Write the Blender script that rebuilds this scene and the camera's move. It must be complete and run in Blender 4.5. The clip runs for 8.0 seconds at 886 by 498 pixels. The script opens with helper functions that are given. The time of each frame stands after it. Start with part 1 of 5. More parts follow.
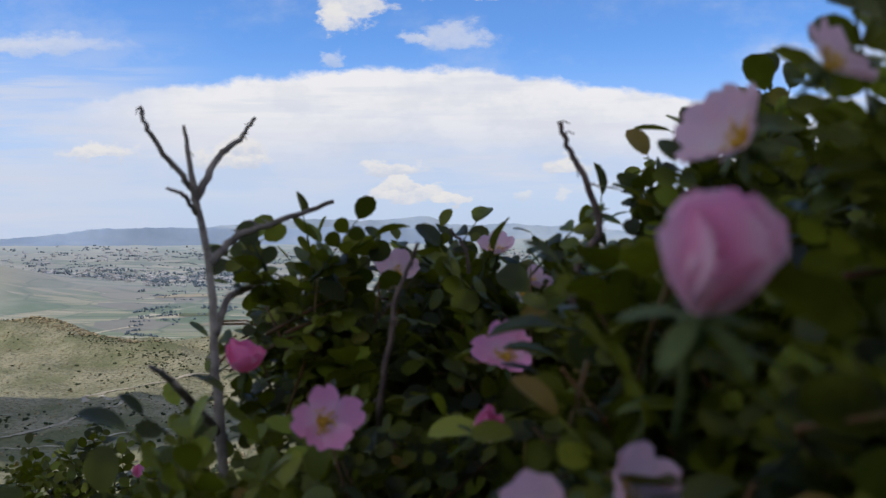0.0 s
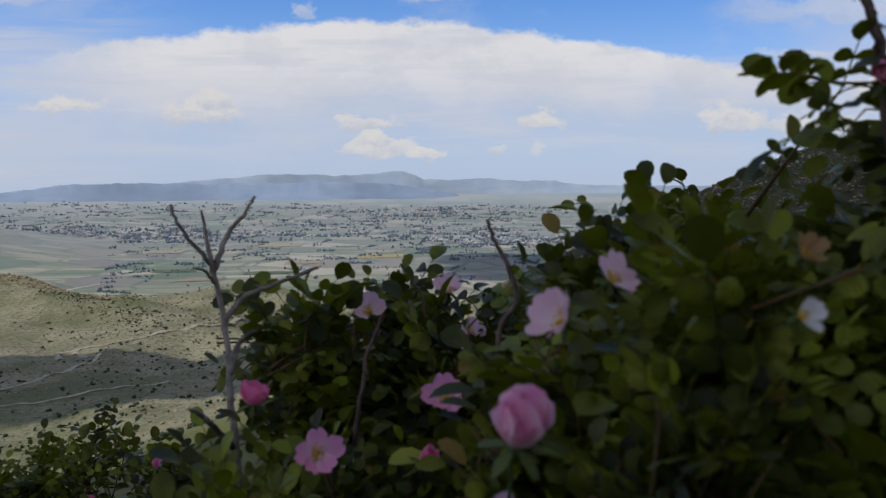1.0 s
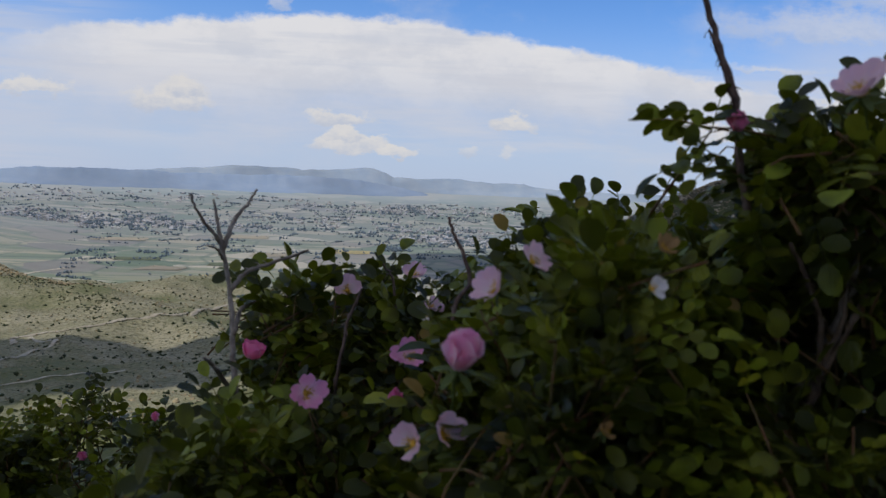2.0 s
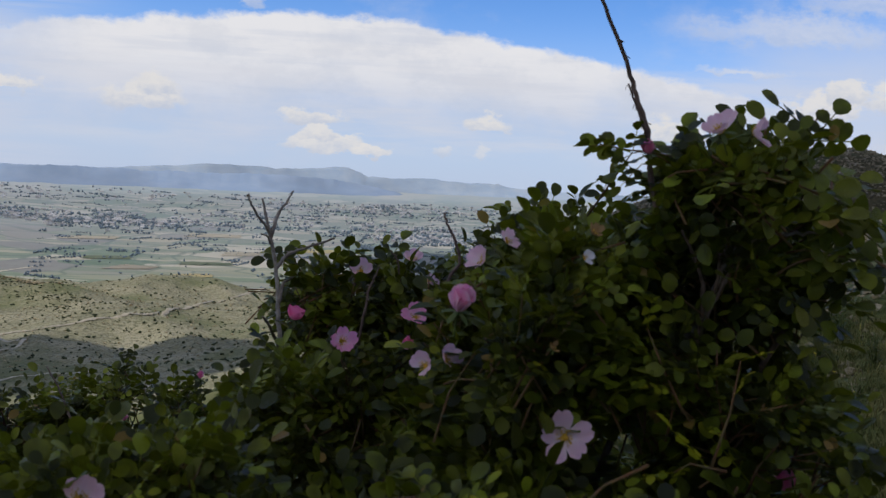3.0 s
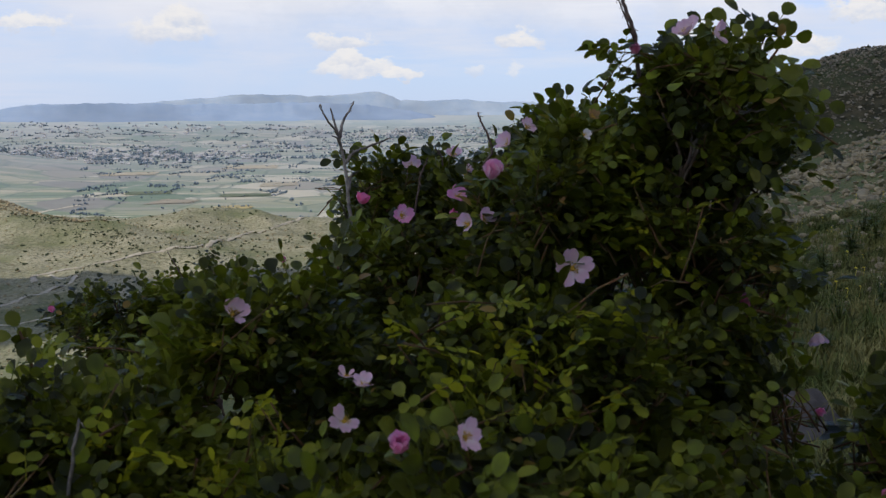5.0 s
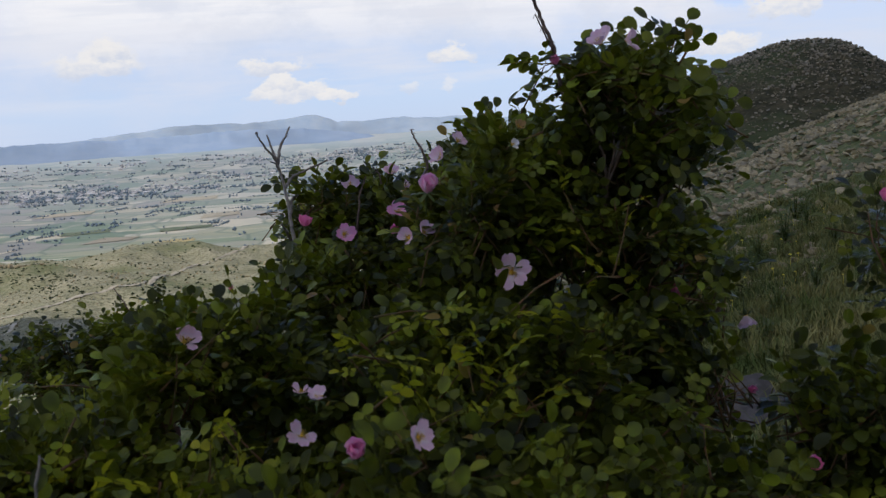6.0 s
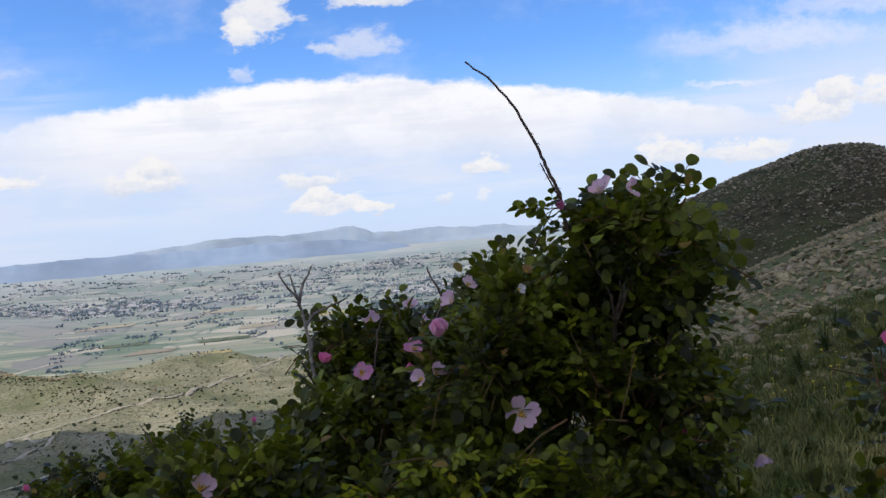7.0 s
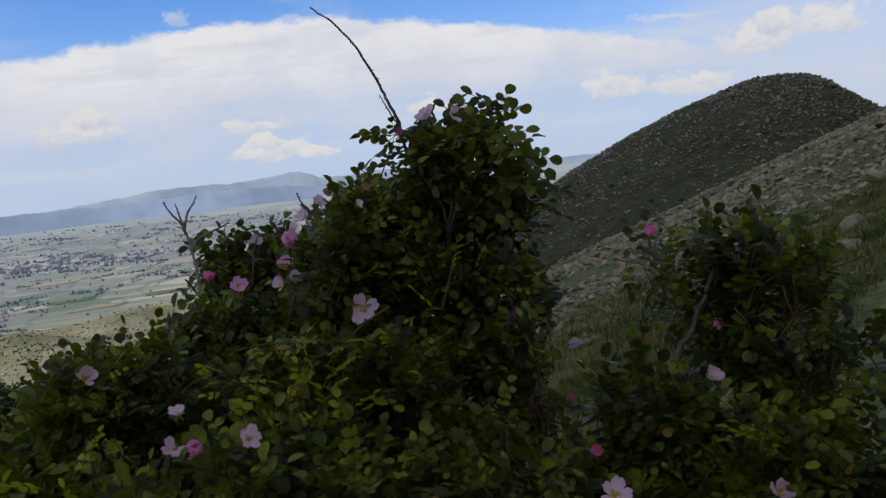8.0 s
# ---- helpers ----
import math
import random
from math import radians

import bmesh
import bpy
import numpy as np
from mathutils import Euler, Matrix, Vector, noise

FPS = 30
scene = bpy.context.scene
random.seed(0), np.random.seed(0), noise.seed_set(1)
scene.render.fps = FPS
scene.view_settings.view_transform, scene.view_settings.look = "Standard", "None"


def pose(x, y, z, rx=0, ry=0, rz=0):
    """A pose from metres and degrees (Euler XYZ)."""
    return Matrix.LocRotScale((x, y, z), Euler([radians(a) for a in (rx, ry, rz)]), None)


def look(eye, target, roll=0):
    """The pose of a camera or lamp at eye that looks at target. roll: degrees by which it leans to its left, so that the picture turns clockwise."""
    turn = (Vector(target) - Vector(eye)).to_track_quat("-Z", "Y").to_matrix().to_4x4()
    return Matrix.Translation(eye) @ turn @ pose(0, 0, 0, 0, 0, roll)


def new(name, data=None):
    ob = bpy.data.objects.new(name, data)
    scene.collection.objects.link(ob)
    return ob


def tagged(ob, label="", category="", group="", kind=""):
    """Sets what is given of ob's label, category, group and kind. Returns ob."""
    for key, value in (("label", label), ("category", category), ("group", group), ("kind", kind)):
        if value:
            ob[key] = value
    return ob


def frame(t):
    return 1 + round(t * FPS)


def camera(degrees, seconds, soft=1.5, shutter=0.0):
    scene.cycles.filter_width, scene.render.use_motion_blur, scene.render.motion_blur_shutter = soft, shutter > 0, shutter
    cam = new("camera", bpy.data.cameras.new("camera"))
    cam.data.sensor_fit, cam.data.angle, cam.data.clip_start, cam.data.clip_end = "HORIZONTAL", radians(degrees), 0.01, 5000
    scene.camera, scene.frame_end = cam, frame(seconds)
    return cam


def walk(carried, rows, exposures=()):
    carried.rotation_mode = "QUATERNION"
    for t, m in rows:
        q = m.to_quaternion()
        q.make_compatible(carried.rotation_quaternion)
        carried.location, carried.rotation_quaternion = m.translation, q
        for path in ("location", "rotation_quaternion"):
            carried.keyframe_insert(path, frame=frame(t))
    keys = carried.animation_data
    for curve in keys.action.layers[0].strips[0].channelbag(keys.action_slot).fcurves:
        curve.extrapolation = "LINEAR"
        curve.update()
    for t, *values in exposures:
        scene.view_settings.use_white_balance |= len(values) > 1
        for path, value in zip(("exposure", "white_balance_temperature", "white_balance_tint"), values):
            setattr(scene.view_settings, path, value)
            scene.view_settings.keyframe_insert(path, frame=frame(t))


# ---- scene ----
cam = camera(56.1, 8.0, 1.25)
PATH = [
    (0, (0.0087, -0.0389, 1.5515), (-0.0140, 1.1104, 1.5176), -0.10),
    (0.5, (0.0119, -0.1305, 1.6228), (0.0000, 1.0170, 1.5477), -0.50),
    (1, (0.0280, -0.2320, 1.6595), (0.0403, 0.9139, 1.5636), -0.21),
    (1.5, (0.0408, -0.3022, 1.6620), (0.0709, 0.8433, 1.5651), 1.49),
    (3, (-0.0262, -0.7308, 1.6714), (0.0679, 0.4114, 1.5767), 2.70),
    (3.5, (-0.0266, -0.8485, 1.6575), (0.0469, 0.2893, 1.5076), 2.99),
    (4, (-0.0428, -0.9286, 1.6573), (0.0087, 0.2074, 1.4862), 2.38),
    (4.5, (-0.0661, -0.9999, 1.6563), (-0.0463, 0.1360, 1.4781), 1.18),
    (5, (-0.0502, -1.0533, 1.6442), (-0.0064, 0.0779, 1.4417), -0.02),
    (6.5, (-0.0395, -1.1113, 1.6497), (0.0944, 0.0237, 1.5217), -4.60),
    (7, (-0.0038, -1.1455, 1.7027), (0.0759, 0.0013, 1.6723), -4.60),
    (7.5, (0.0543, -1.2708, 1.7051), (0.1006, -0.1220, 1.6786), -4.50),
    (8, (0.1589, -1.3966, 1.6512), (0.2994, -0.2612, 1.5345), -6.50),
]
EXPOSURES = [(0.0, -0.10), (0.5, -0.28), (1.0, -0.35), (1.5, -0.35), (3.0, -0.22), (3.5, -0.14), (4.5, 0.05), (5.0, 0.0), (6.5, 0.0), (7.0, 0.12), (7.5, 0.0), (8.0, -0.22)]
walk(cam, [(t, look(eye, target, roll)) for t, eye, target, roll in PATH], EXPOSURES)

cam.data.dof.use_dof = True
cam.data.dof.focus_distance = 3.0
cam.data.dof.aperture_fstop = 11.0

# ---------------------------------------------------------------- light
SUN_AZ, SUN_EL = radians(248), radians(52)
TO_SUN = Vector((math.sin(SUN_AZ) * math.cos(SUN_EL), math.cos(SUN_AZ) * math.cos(SUN_EL), math.sin(SUN_EL)))
sun = new("sun", bpy.data.lights.new("sun", "SUN"))
sun.data.energy, sun.data.angle, sun.data.color = 2.9, radians(0.5), (1.0, 0.94, 0.84)
sun.matrix_world = TO_SUN.to_track_quat("Z", "Y").to_matrix().to_4x4()


# ---------------------------------------------------------------- node helpers
def nd(nt, kind, ins=(), out=0, **props):
    """A node with its properties and inputs (a value, or a socket to link); returns one output."""
    n = nt.nodes.new(kind)
    if "operation" in props:
        n.operation = props["operation"]
    if "interpolation_type" in props:
        n.interpolation_type = props["interpolation_type"]
    if "distance" in props:
        n.distance = props["distance"]
    if "feature" in props:
        n.feature = props["feature"]
    for k, v in dict(ins).items():
        if isinstance(v, bpy.types.NodeSocket):
            nt.links.new(v, n.inputs[k])
        else:
            n.inputs[k].default_value = v
    return n.outputs[out]


def mth(nt, op, a, b=0.0, c=0.0):
    return nd(nt, "ShaderNodeMath", {0: a, 1: b, 2: c}, operation=op)


def step(nt, v, lo, hi):
    """Smooth step of v from lo to hi."""
    return nd(nt, "ShaderNodeMapRange", {0: v, 1: lo, 2: hi, 3: 0.0, 4: 1.0}, interpolation_type="SMOOTHSTEP")


def mix(nt, f, a, b, mode="MIX"):
    n = nt.nodes.new("ShaderNodeMix")
    n.data_type, n.blend_type = "RGBA", mode
    for i, v in ((0, f), (6, a), (7, b)):
        if isinstance(v, bpy.types.NodeSocket):
            nt.links.new(v, n.inputs[i])
        else:
            n.inputs[i].default_value = v if i == 0 else (*v, 1.0)
    return n.outputs[2]


def noise_tex(nt, vec, scale, detail=4.0, rough=0.55, out=0):
    return nd(nt, "ShaderNodeTexNoise", {"Vector": vec, "Scale": scale, "Detail": detail, "Roughness": rough}, out)


def ramp(nt, f, stops, constant=False):
    n = nt.nodes.new("ShaderNodeValToRGB")
    nt.links.new(f, n.inputs[0])
    e = n.color_ramp.elements
    if constant:
        n.color_ramp.interpolation = "CONSTANT"
    while len(e) < len(stops):
        e.new(0.5)
    for el, (p, c) in zip(e, stops):
        el.position, el.color = p, (*c, 1.0)
    return n.outputs[0]


def material(name):
    m = bpy.data.materials.new(name)
    m.use_nodes = True
    nt = m.node_tree
    nt.nodes.clear()
    return m, nt


def finish(nt, colour, rough=0.8, bump=None, bump_strength=0.3, bump_dist=0.01, translucent=0.0, t_colour=None, spec=0.3, metal=0.0):
    ins = {"Base Color": colour if isinstance(colour, bpy.types.NodeSocket) else (*colour, 1), "Roughness": rough, "Specular IOR Level": spec, "Metallic": metal}
    if bump is not None:
        ins["Normal"] = nd(nt, "ShaderNodeBump", {"Height": bump, "Strength": bump_strength, "Distance": bump_dist})
    sh = nd(nt, "ShaderNodeBsdfPrincipled", ins)
    if translucent:
        tr = nd(nt, "ShaderNodeBsdfTranslucent", {"Color": t_colour if t_colour is not None else colour})
        sh = nd(nt, "ShaderNodeMixShader", {0: translucent, 1: sh, 2: tr})
    nt.links.new(sh, nt.nodes.new("ShaderNodeOutputMaterial").inputs[0])


# ---------------------------------------------------------------- sky with clouds
def build_sky():
    world = bpy.data.worlds.new("sky")
    scene.world = world
    world.use_nodes = True
    nt = world.node_tree
    nt.nodes.clear()
    way = nd(nt, "ShaderNodeTexCoord")
    air = nt.nodes.new("ShaderNodeTexSky")
    air.sky_type, air.sun_disc, air.sun_elevation, air.sun_rotation = "NISHITA", False, SUN_EL, SUN_AZ
    air.altitude, air.air_density, air.dust_density, air.ozone_density = 1800.0, 1.0, 1.2, 1.5
    sky = air.outputs[0]
    sep = nt.nodes.new("ShaderNodeSeparateXYZ")
    nt.links.new(way, sep.inputs[0])
    ahead = mth(nt, "MAXIMUM", sep.outputs[1], 0.05)
    u = mth(nt, "DIVIDE", sep.outputs[0], ahead)
    v = mth(nt, "DIVIDE", sep.outputs[2], ahead)
    flat = nt.nodes.new("ShaderNodeCombineXYZ")
    nt.links.new(u, flat.inputs[0])
    nt.links.new(mth(nt, "MULTIPLY", v, 1.6), flat.inputs[1])
    flat = flat.outputs[0]
    def warped(amount, scale):
        """u and v pushed about by noise, for ragged cloud edges."""
        n = nd(nt, "ShaderNodeVectorMath", {0: noise_tex(nt, flat, scale, 6.0, 0.62, 1), 1: (0.5, 0.5, 0.5)}, operation="SUBTRACT")
        q = nt.nodes.new("ShaderNodeSeparateXYZ")
        nt.links.new(n, q.inputs[0])
        return mth(nt, "MULTIPLY_ADD", q.outputs[0], amount, u), mth(nt, "MULTIPLY_ADD", q.outputs[1], amount * 0.8, v)

    wu, wv = warped(0.050, 26.0)
    billow = noise_tex(nt, flat, 22.0, 7.0, 0.6)
    curd = mth(nt, "SUBTRACT", noise_tex(nt, flat, 75.0, 5.0, 0.6), 0.5)
    wide = noise_tex(nt, flat, 5.0, 6.0, 0.6)
    puff = mth(nt, "MULTIPLY", mth(nt, "SUBTRACT", billow, 0.5), 1.9)
    swell = mth(nt, "MULTIPLY", mth(nt, "SUBTRACT", wide, 0.5), 0.9)

    def blob(u0, v0, a, b, soft, rag):
        """An uneven cloud round (u0, v0) with half sizes a and b."""
        du = mth(nt, "DIVIDE", mth(nt, "SUBTRACT", wu, u0), a)
        dv = mth(nt, "DIVIDE", mth(nt, "SUBTRACT", wv, v0), b)
        dv = mth(nt, "MULTIPLY", dv, mth(nt, "ADD", 1.0, mth(nt, "MULTIPLY", mth(nt, "LESS_THAN", dv, 0.0), 0.8)))
        r = mth(nt, "SQRT", mth(nt, "ADD", mth(nt, "MULTIPLY", du, du), mth(nt, "MULTIPLY", dv, dv)))
        r = mth(nt, "ADD", mth(nt, "ADD", r, mth(nt, "MULTIPLY", puff, rag * 1.15)), mth(nt, "MULTIPLY", curd, rag * 1.1))
        return step(nt, r, 1.0 + 0.6 * soft, 1.0 - 0.8 * soft)

    # milky air towards the horizon
    lowness = step(nt, sep.outputs[2], 0.22, 0.0)
    colour = mix(nt, mth(nt, "MULTIPLY", lowness, 0.85), SKY_MUL(nt, sky), (0.57, 0.655, 0.87))
    # broken cloud over the rest of the dome
    dome = noise_tex(nt, way, 2.2, 6.0, 0.6)
    cover = mth(nt, "MULTIPLY", step(nt, dome, 0.44, 0.56), step(nt, sep.outputs[1], 0.75, 0.35))
    colour = mix(nt, cover, colour, mix(nt, step(nt, dome, 0.5, 0.7), (0.78, 0.755, 0.71), (0.56, 0.545, 0.52)))
    # the great anvil: sharp above, fading below
    top = mth(nt, "SUBTRACT", 0.192, mth(nt, "MULTIPLY", mth(nt, "POWER", mth(nt, "ABSOLUTE", mth(nt, "ADD", u, 0.09)), 1.6), 0.19))
    top = mth(nt, "ADD", top, mth(nt, "ADD", mth(nt, "MULTIPLY", puff, 0.016), mth(nt, "MULTIPLY", swell, 0.035)))
    under = step(nt, mth(nt, "SUBTRACT", top, v), 0.0, 0.011)
    fade = step(nt, mth(nt, "ADD", v, mth(nt, "MULTIPLY", swell, 0.10)), 0.0, 0.12)
    sides = mth(nt, "MULTIPLY", step(nt, mth(nt, "ADD", u, mth(nt, "MULTIPLY", swell, 0.2)), -0.60, -0.32), step(nt, mth(nt, "ADD", u, mth(nt, "MULTIPLY", swell, 0.2)), 0.62, 0.40))
    anvil = mth(nt, "MULTIPLY", mth(nt, "MULTIPLY", under, fade), sides)
    shade = mix(nt, step(nt, mth(nt, "ADD", v, mth(nt, "MULTIPLY", swell, 0.14)), 0.05, 0.15), (0.60, 0.67, 0.84), (0.94, 0.925, 0.935))
    shade = mix(nt, mth(nt, "MULTIPLY", step(nt, noise_tex(nt, flat, 9.0, 7.0, 0.62), 0.54, 0.40), 0.32), shade, (0.62, 0.66, 0.76))
    drawn = nd(nt, "ShaderNodeMapping", {"Vector": flat, "Rotation": (0, 0, -0.05), "Scale": (4.0, 30.0, 1.0)})
    shade = mix(nt, mth(nt, "MULTIPLY", step(nt, noise_tex(nt, drawn, 1.0, 6.0, 0.6), 0.47, 0.64), 0.34), shade, (0.63, 0.68, 0.80))
    colour = mix(nt, mth(nt, "MULTIPLY", anvil, 0.95), colour, shade)
    # soft bands of cloud below it
    bands = nd(nt, "ShaderNodeMapping", {"Vector": flat, "Rotation": (0, 0, 0.03), "Scale": (3.2, 15.0, 1.0)})
    band = step(nt, noise_tex(nt, bands, 1.0, 6.0, 0.58), 0.42, 0.66)
    low = mth(nt, "MULTIPLY", step(nt, v, 0.015, 0.05), step(nt, v, 0.175, 0.12))
    colour = mix(nt, mth(nt, "MULTIPLY", mth(nt, "MULTIPLY", band, low), 0.60), colour, (0.77, 0.78, 0.85))
    # haze of high cloud at both sides and a general thin veil
    veil = mth(nt, "MULTIPLY", step(nt, wide, 0.46, 0.70), step(nt, sep.outputs[2], 0.9, 0.1))
    left = mth(nt, "MULTIPLY", step(nt, u, -0.25, -0.55), step(nt, mth(nt, "ADD", v, mth(nt, "MULTIPLY", swell, 0.08)), 0.27, 0.18))
    wisp = step(nt, noise_tex(nt, nd(nt, "ShaderNodeMapping", {"Vector": flat, "Rotation": (0, 0, -0.12), "Scale": (3.0, 26.0, 1.0)}), 1.0, 7.0, 0.62), 0.40, 0.62)
    left = mth(nt, "MULTIPLY", left, mth(nt, "ADD", 0.35, mth(nt, "MULTIPLY", wisp, 0.9)))
    right = mth(nt, "MULTIPLY", step(nt, u, 0.36, 0.58), step(nt, v, 0.26, 0.16))
    veil = mth(nt, "MAXIMUM", mth(nt, "MULTIPLY", veil, 0.35), mth(nt, "MULTIPLY", mth(nt, "MAXIMUM", left, right), mth(nt, "ADD", 0.3, mth(nt, "MULTIPLY", wide, 0.7))))
    colour = mix(nt, veil, colour, (0.67, 0.72, 0.86))
    # separate cumulus clouds
    puffs = [(-0.125, 0.262, 0.040, 0.034, 0.35, 0.75), (-0.150, 0.240, 0.020, 0.020, 0.4, 0.7), (0.010, 0.278, 0.056, 0.019, 0.35, 0.6),
             (-0.002, 0.219, 0.042, 0.020, 0.5, 0.8), (-0.055, 0.2185, 0.020, 0.009, 0.6, 0.8), (-0.1486, 0.198, 0.010, 0.011, 0.6, 0.7),
             (-0.063, 0.034, 0.044, 0.018, 0.25, 0.55), (-0.075, 0.046, 0.022, 0.016, 0.25, 0.5), (-0.009, 0.028, 0.027, 0.012, 0.25, 0.55), (-0.277, 0.078, 0.046, 0.020, 0.35, 0.65),
             (-0.262, 0.092, 0.024, 0.018, 0.35, 0.6), (-0.077, 0.067, 0.040, 0.012, 0.35, 0.7), (0.127, 0.066, 0.028, 0.014, 0.35, 0.65), (-0.435, 0.086, 0.048, 0.013, 0.4, 0.7),
             (0.548, 0.105, 0.055, 0.026, 0.3, 0.7), (0.575, 0.128, 0.025, 0.02, 0.3, 0.6), (0.65, 0.12, 0.05, 0.025, 0.4, 0.7), (0.453, 0.060, 0.055, 0.016, 0.4, 0.7), (0.36, 0.066, 0.045, 0.018, 0.4, 0.7),
             (0.080, 0.034, 0.014, 0.008, 0.5, 0.6), (0.122, 0.030, 0.010, 0.010, 0.5, 0.6), (0.505, 0.197, 0.12, 0.024, 0.8, 0.9), (0.62, 0.235, 0.12, 0.02, 0.8, 0.9), (0.438, 0.146, 0.055, 0.006, 0.8, 0.5),
             (-0.513, 0.215, 0.10, 0.012, 0.8, 0.6)]
    for u0, v0, a, b, soft, rag in puffs:
        m = blob(u0, v0, a, b, soft, rag)
        lit = mth(nt, "ADD", mth(nt, "DIVIDE", mth(nt, "SUBTRACT", v, v0), b), mth(nt, "ADD", mth(nt, "MULTIPLY", puff, 1.3), mth(nt, "MULTIPLY", curd, 2.2)))
        body = mix(nt, step(nt, lit, -1.0, 0.7), (0.63, 0.68, 0.80), (0.87, 0.85, 0.84))
        colour = mix(nt, mth(nt, "MULTIPLY", m, 0.9 if soft < 0.45 else 0.5), colour, body)
    back = nd(nt, "ShaderNodeBackground", {"Color": colour, "Strength": 1.0})
    nt.links.new(back, nt.nodes.new("ShaderNodeOutputWorld").inputs[0])


def SKY_MUL(nt, sky):
    return mix(nt, 1.0, sky, (0.086, 0.131, 0.190), "MULTIPLY")


build_sky()


# ---------------------------------------------------------------- materials
def mat_leaf(name, dark, light, tcol, rough=0.46, trans=0.22, gloss=0.17):
    m, nt = material(name)
    isl = nd(nt, "ShaderNodeNewGeometry", {}, "Random Per Island")
    obr = nd(nt, "ShaderNodeObjectInfo", {}, "Random")
    r = mth(nt, "FRACT", mth(nt, "ADD", isl, mth(nt, "MULTIPLY", obr, 3.7)))
    pos = nd(nt, "ShaderNodeNewGeometry", {}, "Position")
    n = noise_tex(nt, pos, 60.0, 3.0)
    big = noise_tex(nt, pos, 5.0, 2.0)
    # tone differs by leaf; clump noise also puts shaded gaps into the colour
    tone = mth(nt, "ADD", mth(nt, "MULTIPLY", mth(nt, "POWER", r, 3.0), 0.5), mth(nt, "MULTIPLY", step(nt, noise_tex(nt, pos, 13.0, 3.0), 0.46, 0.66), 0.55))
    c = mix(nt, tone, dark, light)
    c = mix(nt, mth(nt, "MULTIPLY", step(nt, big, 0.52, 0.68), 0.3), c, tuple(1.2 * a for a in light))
    hue = mth(nt, "FRACT", mth(nt, "MULTIPLY", r, 7.31))
    c = mix(nt, mth(nt, "MULTIPLY", step(nt, hue, 0.25, 0.75), 0.85), c, mix(nt, 1.0, c, (0.85, 1.0, 0.78), "MULTIPLY"))
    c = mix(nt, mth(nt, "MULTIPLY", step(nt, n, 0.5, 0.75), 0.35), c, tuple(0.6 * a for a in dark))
    c = mix(nt, step(nt, r, 0.988, 0.99), c, (0.24, 0.15, 0.04))
    veins = nd(nt, "ShaderNodeTexWave", {"Vector": pos, "Scale": 160.0, "Distortion": 6.0, "Detail": 2.0})
    finish(nt, c, rough, mth(nt, "ADD", veins, mth(nt, "MULTIPLY", noise_tex(nt, pos, 90.0, 2.0), 2.0)), 0.35, 0.002, trans, mix(nt, r, tcol, tuple(1.4 * a for a in tcol)), gloss)
    return m


def mat_petal(name, base, edge):
    m, nt = material(name)
    g = nt.nodes.new("ShaderNodeSeparateXYZ")
    nt.links.new(nd(nt, "ShaderNodeTexCoord", {}, "Generated"), g.inputs[0])
    pos = nd(nt, "ShaderNodeTexCoord", {}, "Object")
    n = noise_tex(nt, pos, 3.0, 4.0)
    f = step(nt, mth(nt, "ADD", g.outputs[1], mth(nt, "MULTIPLY", mth(nt, "SUBTRACT", n, 0.5), 0.6)), 0.05, 0.8)
    c = mix(nt, f, base, edge)
    w = nd(nt, "ShaderNodeTexWave", {"Vector": pos, "Scale": 5.0, "Distortion": 3.0, "Detail": 2.0})
    c = mix(nt, mth(nt, "MULTIPLY", w, 0.18), c, tuple(0.75 * a for a in edge))
    finish(nt, c, 0.6, n, 0.15, 0.002, 0.35, c, 0.2)
    return m


def mat_noise(name, a, b, scale, rough=0.85, bump=0.4, dist=0.01, spec=0.25, coords="Object", c=None):
    m, nt = material(name)
    pos = nd(nt, "ShaderNodeTexCoord", {}, coords)
    n = noise_tex(nt, pos, scale, 6.0, 0.62)
    n2 = noise_tex(nt, pos, scale * 0.21, 3.0)
    r = nd(nt, "ShaderNodeNewGeometry", {}, "Random Per Island")
    col = mix(nt, step(nt, n, 0.35, 0.65), a, b)
    col = mix(nt, mth(nt, "MULTIPLY", step(nt, n2, 0.4, 0.7), 0.6), col, c if c else tuple(0.6 * x for x in a))
    obr = nd(nt, "ShaderNodeObjectInfo", {}, "Random")
    rr = mth(nt, "FRACT", mth(nt, "ADD", r, obr))
    col = mix(nt, 1.0, col, ramp(nt, rr, [(0.0, (0.72, 0.70, 0.68)), (1.0, (1.15, 1.15, 1.12))]), "MULTIPLY")
    finish(nt, col, rough, n, bump, dist, 0.0, None, spec)
    return m


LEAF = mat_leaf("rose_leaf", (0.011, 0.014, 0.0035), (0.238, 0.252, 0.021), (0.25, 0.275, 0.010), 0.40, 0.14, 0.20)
YOUNG = mat_leaf("young_leaf", (0.15, 0.18, 0.014), (0.48, 0.42, 0.03), (0.46, 0.44, 0.02), 0.42, 0.35)
PALE_PETAL = mat_petal("pale_petal", (0.90, 0.76, 0.78), (0.87, 0.57, 0.69))
PINK_PETAL = mat_petal("pink_petal", (0.92, 0.64, 0.76), (0.92, 0.38, 0.62))
WHITE_PETAL = mat_petal("white_petal", (0.80, 0.78, 0.74), (0.82, 0.76, 0.78))
DRY_PETAL = mat_petal("dry_petal", (0.30, 0.16, 0.06), (0.42, 0.26, 0.12))
DEEP_PETAL = mat_petal("deep_petal", (0.90, 0.46, 0.62), (0.90, 0.24, 0.48))
STAMEN = mat_noise("stamen", (0.75, 0.42, 0.04), (0.85, 0.60, 0.12), 300.0, 0.7, 0.1, 0.001)
